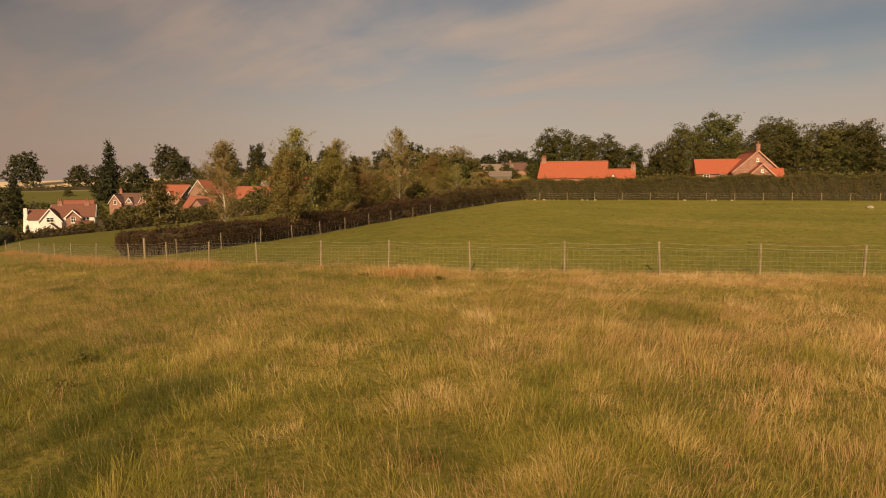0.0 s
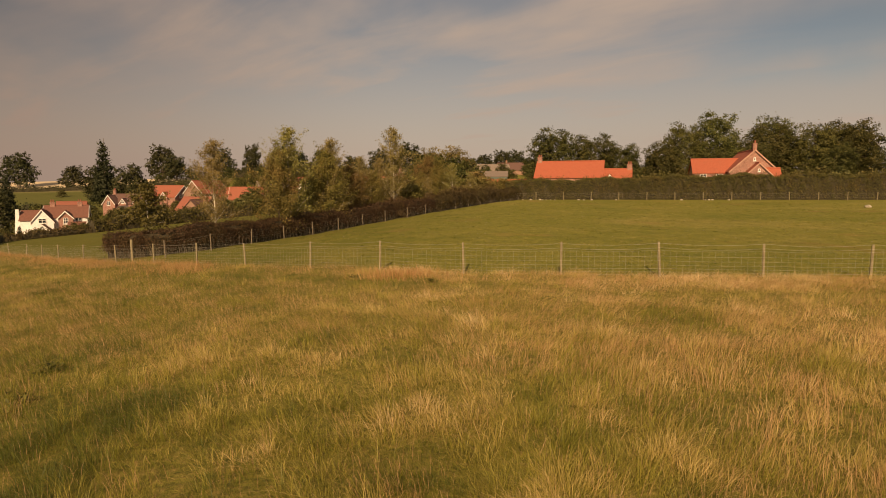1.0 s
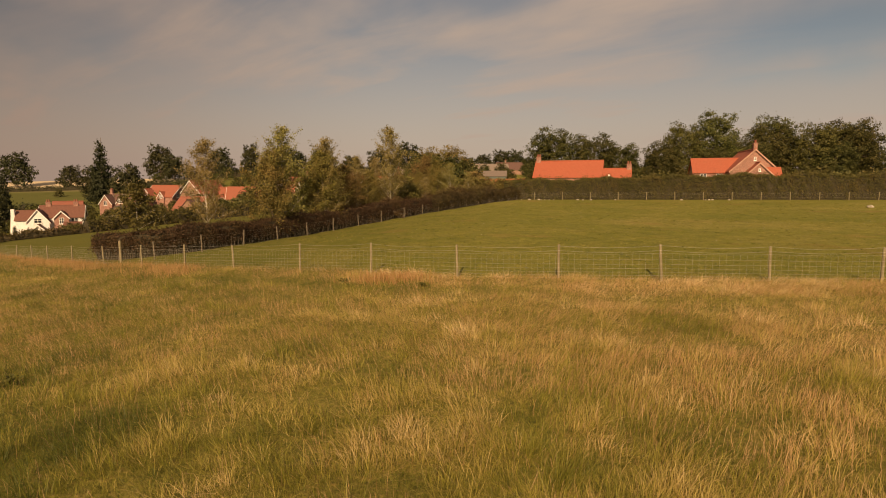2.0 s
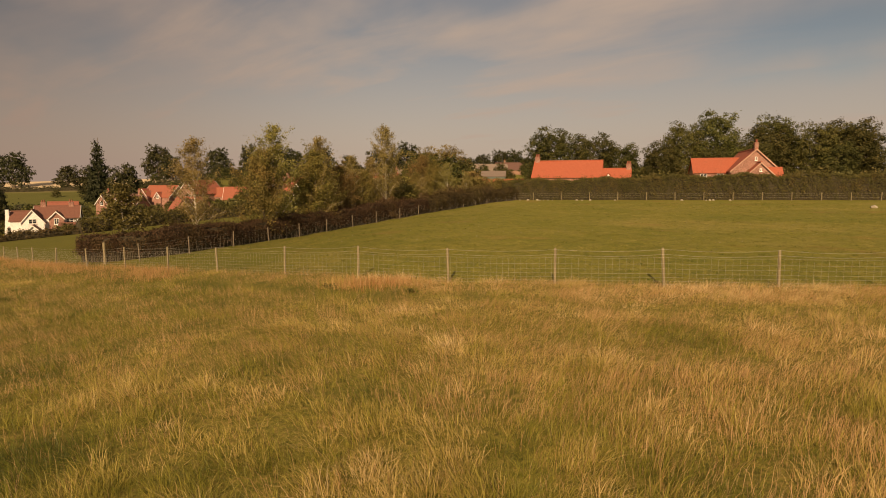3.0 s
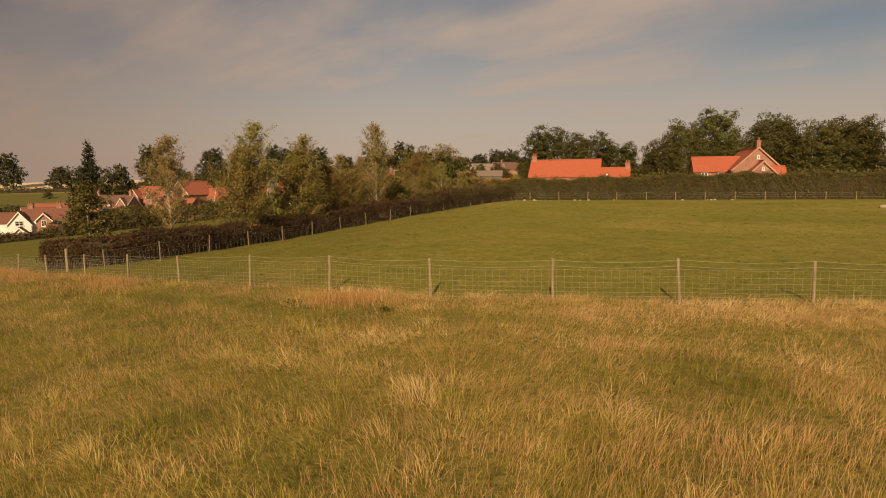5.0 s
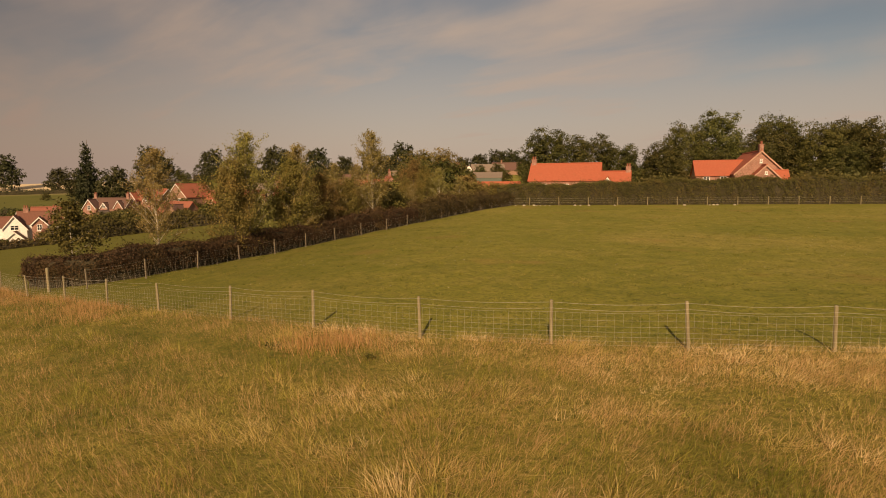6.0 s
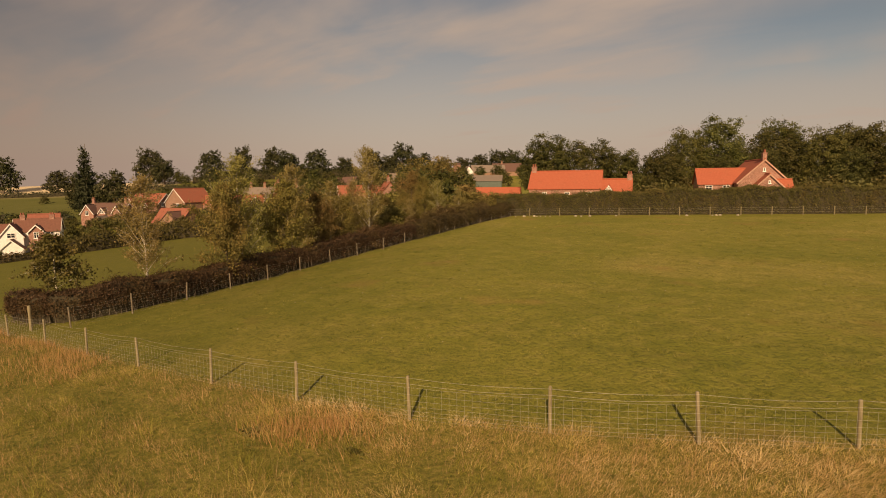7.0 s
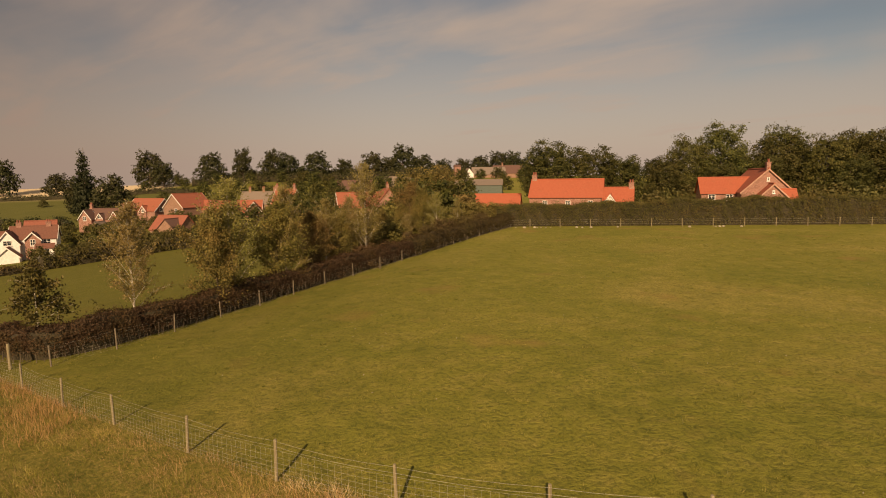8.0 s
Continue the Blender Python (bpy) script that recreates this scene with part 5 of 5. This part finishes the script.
def barge_mesh(W, eave, ridge, mat, over=0.25, deep=0.14):
    """A pair of sloping boards under a gable's edge, in the x = 0 plane."""
    bm = bmesh.new()
    hw = W / 2 + over
    e = eave - (ridge - eave) / (W / 2) * over
    for s in (-1, 1):
        pts = [(s * hw, e - deep), (0, ridge - deep), (0, ridge + 0.13), (s * hw, e + 0.13)]
        a = [bm.verts.new((-0.03, v, z)) for v, z in pts]
        b = [bm.verts.new((0.03, v, z)) for v, z in pts]
        bm.faces.new(a)
        bm.faces.new(b[::-1])
        for i in range(4):
            j = (i + 1) % 4
            bm.faces.new((a[j], a[i], b[i], b[j]))
    bmesh.ops.recalc_face_normals(bm, faces=bm.faces)
    return from_bm("bargeboard", bm, mat)


def chimney_mesh(w, d, h, mat):
    bm = bmesh.new()
    add_box(bm, -w / 2, w / 2, -d / 2, d / 2, -1.2, h)
    add_box(bm, -w / 2 - 0.06, w / 2 + 0.06, -d / 2 - 0.06, d / 2 + 0.06, h, h + 0.14)
    add_box(bm, -w / 2 - 0.02, w / 2 + 0.02, -d / 2 - 0.02, d / 2 + 0.02, h - 0.35, h - 0.25)
    return from_bm("chimney", bm, mat)


def pot_mesh():
    bm = bmesh.new()
    bmesh.ops.create_cone(bm, cap_ends=True, segments=10, radius1=0.15, radius2=0.12, depth=0.5, matrix=Matrix.Translation((0, 0, 0.25)))
    bmesh.ops.create_cone(bm, cap_ends=True, segments=10, radius1=0.15, radius2=0.15, depth=0.08, matrix=Matrix.Translation((0, 0, 0.46)))
    return from_bm("chimney_pot", bm, TILE_RED)


POT = pot_mesh()
WINDOW_MESHES = {}


def window(parent, at, w, h, paint, bars=1):
    """A framed window that stands on a wall facing its local -y; frame, panes and sill."""
    key = (w, h, paint.name, bars)
    if key not in WINDOW_MESHES:
        bm = bmesh.new()
        t = 0.08
        for x0, x1, z0, z1 in [(-w / 2, w / 2, 0, t), (-w / 2, w / 2, h - t, h), (-w / 2, -w / 2 + t, t, h - t), (w / 2 - t, w / 2, t, h - t)] + \
                [(-w / 2 + w * (i + 1) / (bars + 1) - 0.035, -w / 2 + w * (i + 1) / (bars + 1) + 0.035, t, h - t) for i in range(bars)]:
            add_box(bm, x0, x1, -0.06, 0.05, z0, z1)
        add_box(bm, -w / 2 + t, w / 2 - t, -0.05, 0.03, h * 0.55, h * 0.55 + 0.05)
        fr = from_bm("frame", bm, paint)
        bm = bmesh.new()
        add_box(bm, -w / 2 + 0.04, w / 2 - 0.04, -0.02, 0.02, 0.04, h - 0.04)
        gl = from_bm("pane", bm, GLASS)
        bm = bmesh.new()
        add_box(bm, -w / 2 - 0.08, w / 2 + 0.08, -0.14, 0.04, -0.09, 0)
        WINDOW_MESHES[key] = (fr, gl, from_bm("sill", bm, paint))
    fr, gl, si = WINDOW_MESHES[key]
    wd = part("window", fr, parent, "painted window frame", at)
    part("pane", gl, wd, "dark reflecting glass")
    part("sill", si, wd)
    return wd


def block(house, at, L, W, eave, ridge, walls, roof, barge=None, chimneys=(), windows=(), pots=True):
    """One gabled volume of a house. at: its pose in the house. windows: (face, along, height, w, h), faces f b l r."""
    part("wall", wall_mesh(L, W, eave, ridge, walls), house, at=at)
    part("roof", roof_mesh(L, W, eave, ridge, roof), house, at=at)
    if barge:
        for s in (-1, 1):
            part("bargeboard", barge_mesh(W, eave, ridge, barge), house, "pale painted board", at @ Matrix.Translation((s * (L / 2 + 0.29), 0, 0)))
    for u, v, h in chimneys:
        zt = ridge - abs(v) / (W / 2) * (ridge - eave)
        ch = part("chimney", chimney_mesh(0.9, 0.6, h, walls if walls is not RENDER_WHITE else BRICK), house, "brick chimney stack", at @ Matrix.Translation((u, v, zt)))
        if pots:
            for d in (-0.2, 0.2):
                part("chimney_pot", POT, ch, at=Matrix.Translation((d, 0, h + 0.14)))
    for face, u, z, w, h in windows:
        turn, place = {"f": (0, (u, -W / 2 - 0.02, z)), "b": (180, (u, W / 2 + 0.02, z)), "l": (-90, (-L / 2 - 0.02, u, z)), "r": (90, (L / 2 + 0.02, u, z))}[face]
        window(house, at @ pose(*place, 0, 0, turn), w, h, PAINT_WHITE)


def house(name, label, x, y, turn, gz=None):
    """An empty at the house's foot; turn: degrees that its front (local -y) swings round, seen from above."""
    h = tagged(new(name), label, "house" if "barn" not in name else "barn")
    h.matrix_basis = pose(x, y, float(land(x, y)) if gz is None else gz, 0, 0, turn)
    return h


I4 = Matrix.Identity(4)
# long single-storey barn and its lower wing
b = house("barn_house", "long brick barn with a bright orange pantile roof", 26.6, 116.2, -20, 1.7)
block(b, I4, 13.0, 6.6, 2.95, 6.0, BRICK, PANTILE, None, [(-6.1, 0, 0.9)],
      [("f", -3.6, 1.25, 0.9, 1.0), ("f", 0.6, 1.25, 0.9, 1.0), ("f", 4.6, 1.25, 0.9, 1.0)])
block(b, pose(9.2, 0.3, 0), 5.2, 5.0, 2.1, 4.4, BRICK, PANTILE, None, [(2.3, 0, 0.9)])
block(b, pose(8.0, -2.3, 0, 0, 0, 90), 2.2, 1.9, 2.0, 3.3, PAINT_WHITE, PANTILE, PAINT_WHITE)
b = house("long_outbuilding", "low range of brick sheds with orange pantile roofs", 14.0, 149.0, -14, -0.9)
block(b, pose(2.2, 0, 0), 12.6, 5.4, 2.6, 5.2, BRICK, PANTILE)
block(b, pose(-8.0, 0.5, 0), 7.6, 5.2, 2.5, 4.9, BRICK, PANTILE)
# gabled house with a wing and a porch
b = house("gabled_house", "red brick gabled house with orange pantile roof", 56.3, 105.0, -16, 2.1)
block(b, pose(0, 0, 0, 0, 0, 90), 13.0, 7.5, 3.4, 6.95, BRICK, PANTILE, VERGE, [(-6.0, 0, 1.0)])
block(b, pose(-5.4, -0.5, 0), 7.6, 6.0, 3.2, 5.6, BRICK, PANTILE, None, [],
      [("f", -2.2, 2.0, 1.1, 0.95), ("f", 0.5, 2.0, 1.1, 0.95)])
block(b, pose(0.2, -7.5, 0, 0, 0, 90), 3.2, 3.9, 2.7, 4.6, BRICK, PANTILE, VERGE)
block(b, pose(2.75, -6.9, 0), 1.9, 2.6, 2.4, 3.7, BRICK, PANTILE)
window(b, pose(0, -6.54, 5.1), 0.36, 0.6, PAINT_WHITE, 0)
window(b, pose(0.2, -9.14, 3.2), 0.34, 0.5, PAINT_WHITE, 0)

# cottages in the valley
b = house("white_cottage", "white rendered cottage with brown tiled roof and gables", -101.0, 150.9, 26, -9.9)
b.scale = (1.2, 1.2, 1.2)
block(b, pose(2.1, 0, 0), 8.0, 6.0, 4.0, 6.3, RENDER_WHITE, TILE_OLD, PAINT_WHITE, [(-2.6, 0, 0.8), (2.5, 0, 0.8)], [("r", -0.4, 3.0, 1.0, 1.1), ("f", 2.4, 2.6, 1.3, 1.2)])
block(b, pose(-4.0, 0, 0), 4.2, 5.2, 3.5, 5.3, RENDER_WHITE, TILE_OLD, PAINT_WHITE)
block(b, pose(-1.9, -3.2, 0, 0, 0, 90), 2.8, 4.0, 3.2, 5.7, RENDER_WHITE, TILE_OLD, PAINT_WHITE, [], [("l", 0, 2.9, 1.4, 1.0)])
block(b, pose(-1.6, -5.6, 0, 0, 0, 90), 2.4, 3.7, 0.9, 2.6, RENDER_WHITE, TILE_OLD, PAINT_WHITE)
block(b, pose(2.2, -3.1, 0, 0, 0, 90), 1.6, 2.7, 3.9, 5.3, BRICK, TILE_OLD, PAINT_WHITE, [], [("l", 0, 2.6, 0.9, 1.3)])
block(b, pose(4.3, -4.4, 0), 3.0, 2.0, 2.2, 2.8, RENDER_WHITE, TILE_OLD, PAINT_WHITE, [], [("f", 0, 1.0, 1.8, 1.0)])
block(b, pose(2.4, 6.2, 0), 5.6, 6.0, 4.4, 7.0, BRICK, TILE_RED, None, [])
bm = bmesh.new()
add_prism(bm, [(-0.75, -2.0), (0.75, -2.0), (0.6, 1.2), (0.34, 4.2), (0.30, 5.6), (-0.30, 5.6), (-0.34, 4.2), (-0.6, 1.2)], -0.35, 0.35)
bmesh.ops.recalc_face_normals(bm, faces=bm.faces)
part("chimney", from_bm("chimney", bm, RENDER_WHITE), b, "tall tapering white rendered chimney", pose(-6.7, -1.2, 0.2))
b = house("lane_cottage", "small white cottage with brown roof beside the lane", -126.5, 160, 30, -9.4)
block(b, I4, 7.0, 5.0, 3.4, 5.6, RENDER_WHITE, TILE_BROWN, PAINT_WHITE, [], [("f", 1.6, 1.6, 1.2, 1.2), ("r", 0, 1.6, 1.1, 1.2)])
block(b, pose(6.6, -0.6, 0), 2.6, 3.0, 2.2, 3.4, RENDER_WHITE, TILE_BROWN, PAINT_WHITE)
b = house("brick_cottage", "old brick cottage with brown roof and white bargeboards", -106, 196, -10)
block(b, pose(1.0, 0, 0), 13.4, 6.4, 3.9, 7.0, BRICK, TILE_BROWN, PAINT_WHITE, [(-6.0, 0, 1.4), (5.8, 0, 1.4)])
block(b, pose(-3.8, -3.2, 0, 0, 0, 90), 3.0, 4.6, 3.9, 6.7, BRICK, TILE_BROWN, PAINT_WHITE, [], [("l", 0, 3.4, 1.2, 1.4)])
block(b, pose(0.8, -3.0, 0, 0, 0, 90), 1.6, 2.4, 4.1, 5.6, BRICK, TILE_BROWN, PAINT_WHITE, [], [("l", 0, 4.0, 1.1, 1.2)])
block(b, pose(6.0, -3.0, 0, 0, 0, 90), 1.6, 3.0, 4.1, 6.2, BRICK, TILE_BROWN, PAINT_WHITE)
block(b, pose(3.0, -6.5, -1, 0, 0, 90), 4.0, 4.0, 2.3, 4.2, BRICK_PALE, TILE_GREY)
b = house("village_house", "brick village house with orange roof and pale bargeboards", -95.5, 204, -17)
block(b, I4, 12, 9.0, 4.9, 8.7, BRICK, VILLAGE_TILE, PAINT_WHITE, [], [("r", -1.8, 4.6, 1.1, 1.4), ("r", 0, 4.6, 1.1, 1.4), ("r", 1.8, 4.6, 1.1, 1.4)])
block(b, pose(-3.9, -4.4, 0, 0, 0, 90), 2.6, 4.4, 4.8, 7.6, BRICK, VILLAGE_TILE, PAINT_WHITE, [], [("l", 0, 3.6, 1.1, 1.4)])
block(b, pose(1.6, -4.0, 0, 0, 0, 90), 1.8, 2.6, 4.9, 6.5, BRICK, VILLAGE_TILE, PAINT_WHITE, [], [("l", 0, 4.4, 1.0, 1.1)])
b = house("tall_house", "two-storey brick house with orange roof and pale bargeboards", -80, 198, 66)
block(b, I4, 12, 8.4, 5.6, 9.8, BRICK_PALE, VILLAGE_TILE, PAINT_WHITE, [], [("l", -1.2, 3.8, 1.2, 1.4)])
block(b, pose(4.5, -5.2, 0, 0, 0, 90), 5.0, 6.0, 4.6, 7.4, BRICK, VILLAGE_TILE, PAINT_WHITE)
b = house("brick_garage", "low brick outbuilding with red and grey roof", -64, 152, -20)
block(b, I4, 9.0, 6.5, 2.4, 5.6, BRICK_PALE, TILE_RED, None, [])
block(b, pose(2.2, -2.6, 0, 0, 0, 90), 4.5, 6.0, 2.3, 5.0, BRICK_PALE, TILE_BROWN)
b = house("roadside_house", "brick house with a long orange tiled roof", -60, 187, 10, float(land(-60, 187)) - 1.6)
block(b, I4, 15, 8.0, 4.4, 8.2, BRICK, VILLAGE_TILE, PAINT_WHITE)
block(b, pose(5.6, -4.2, 0, 0, 0, 90), 3.0, 5.6, 4.4, 7.8, BRICK_PALE, VILLAGE_TILE, PAINT_WHITE, [], [("l", 0, 2.6, 2.2, 2.2)])
b = house("grey_roofed_house", "house with grey tiled roof and pale chimneys", -64, 225, 5, float(land(-64, 225)) - 2.5)
block(b, I4, 14, 8, 5.0, 9.4, BRICK_PALE, TILE_GREY, None, [(-4, 0, 1.5), (1, 0, 1.5), (5, 0, 1.5)])
b = house("dormer_house", "orange-roofed house with a cream dormer and chimneys", -47, 196, -14, float(land(-47, 196)) - 1.8)
block(b, I4, 7, 7.5, 5.6, 10.2, BRICK, VILLAGE_TILE, PAINT_WHITE, [(-3.2, 0, 1.4), (3.0, 0, 1.4)])
block(b, pose(2.2, -3.0, 0, 0, 0, 90), 2.6, 2.6, 6.2, 8.4, PAINT_WHITE, VILLAGE_TILE, PAINT_WHITE)
b = house("orchard_house", "brick house with orange roof and steep chimney gable", -16, 150, 16, float(land(-16, 150)) - 1.0)
block(b, I4, 13, 7.5, 3.4, 6.8, BRICK, VILLAGE_TILE, PAINT_WHITE)
block(b, pose(5.0, -3.2, 0, 0, 0, 90), 7.0, 7.2, 3.4, 7.6, BRICK, VILLAGE_TILE, None, [(-1.8, 0, 1.2)])
b = house("far_house", "distant house with a brown tiled roof", -34, 262, 8, float(land(-34, 262)) - 3.0)
block(b, I4, 15, 8, 5, 9, BRICK_PALE, TILE_BROWN)
b = house("far_house", "distant grey-roofed house behind trees", -16, 268, -6, float(land(-16, 268)) - 3.0)
block(b, I4, 13, 8, 5, 9, BRICK_PALE, TILE_GREY)
# farm at the top of the rise
b = house("farmhouse", "white-gabled distant farmhouse with brown roof", 27, 345, 10)
block(b, pose(-7, 0, -2.5, 0, 0, 90), 7, 5.0, 4.6, 7.8, RENDER_WHITE, TILE_GREY)
block(b, pose(6, 3, -2.5), 20, 8, 4.4, 8.4, BRICK_PALE, TILE_GREY)
b = house("farm_barn", "distant long pale brick farm building", 44, 352, -6, float(land(44, 352)) - 3.5)
block(b, I4, 17, 10, 6.0, 10.5, BRICK_PALE, TILE_BROWN, None, [(-3, 0, 1.2)])
b = house("farm_barn", "dark green sheeted farm shed with shallow roof", 17, 215, -8, -0.6)
block(b, I4, 17, 10, 6.6, 8.4, SHEET_GREEN, TILE_GREY)
b = house("church_tower", "distant stone church tower among trees", 16, 405, 12, float(land(16, 405)) - 1.0)
block(b, I4, 4.2, 4.0, 7.6, 8.6, BRICK, TILE_BROWN)

# ---- small things along the far fence ----
rng = np.random.default_rng(77)
bm = bmesh.new()
bmesh.ops.create_icosphere(bm, subdivisions=2, radius=0.2)
for v in bm.verts:
    v.co *= 1 + 0.25 * noise.noise(v.co * 6)
    v.co.z *= 0.7
stone_mesh = from_bm("stone", bm, STONE)
for i in range(16):
    x = 14 + 40 * rng.random() ** 1.3
    y = 95.0 - 0.075 * (x - 13.1) - 0.5 + rng.normal(0, 0.25)
    st = tagged(new("stone", stone_mesh), "pale weathered field stone lying in grass", "stone", "stones along the far fence")
    k = rng.uniform(0.5, 1.3)
    st.matrix_basis = Matrix.LocRotScale((x, y, float(land(x, y)) + 0.06), Euler((0, 0, rng.uniform(0, 6))), (k, k, k))


st = tagged(new("boulder", stone_mesh), "large pale boulder lying on the grazed pasture", "stone")
st.matrix_basis = Matrix.LocRotScale((52.2, 68.5, float(land(52.2, 68.5)) + 0.1), Euler((0, 0, 0.6)), (2.6, 1.8, 1.8))


# ---- broad-leaved weeds by the path ----
rng = np.random.default_rng(61)
c = np.concatenate([np.stack((rng.normal(x, 0.2 * k, int(90 * k)), rng.normal(y, 0.16 * k, int(90 * k)), float(land(x, y)) + 0.04 + 0.24 * k * rng.random(int(90 * k))), 1)
                    for x, y, k in ((-0.2, 19.5, 0.4), (-3.1, 20.9, 0.6), (-7.9, 9.6, 0.7), (-8.6, 11.6, 0.7))])
v, f = leaf_cards(c, 0.10, rng, 0.6, None, 0.6)
tagged(new("weeds", mesh_of("weeds", v, f, ASH_LEAF)), "low dark-green broad-leaved weeds in the grass", "weeds", kind="stuff")


# ---- service pole behind the barn ----
pole = tagged(new("telegraph_pole"), "tall weathered timber service pole with a crossarm", "pole")
pole.location = (53.0, 160.0, float(land(53.0, 160.0)))
v, f = tube((0, 0, -0.5), (0, 0, 8.4), 0.15, 0.10, 8)
part("shaft", mesh_of("shaft", v, f, WOOD, True), pole)
bm = bmesh.new()
add_box(bm, -0.8, 0.8, -0.06, 0.06, 7.6, 7.74)
part("crossarm", from_bm("crossarm", bm, WOOD), pole)
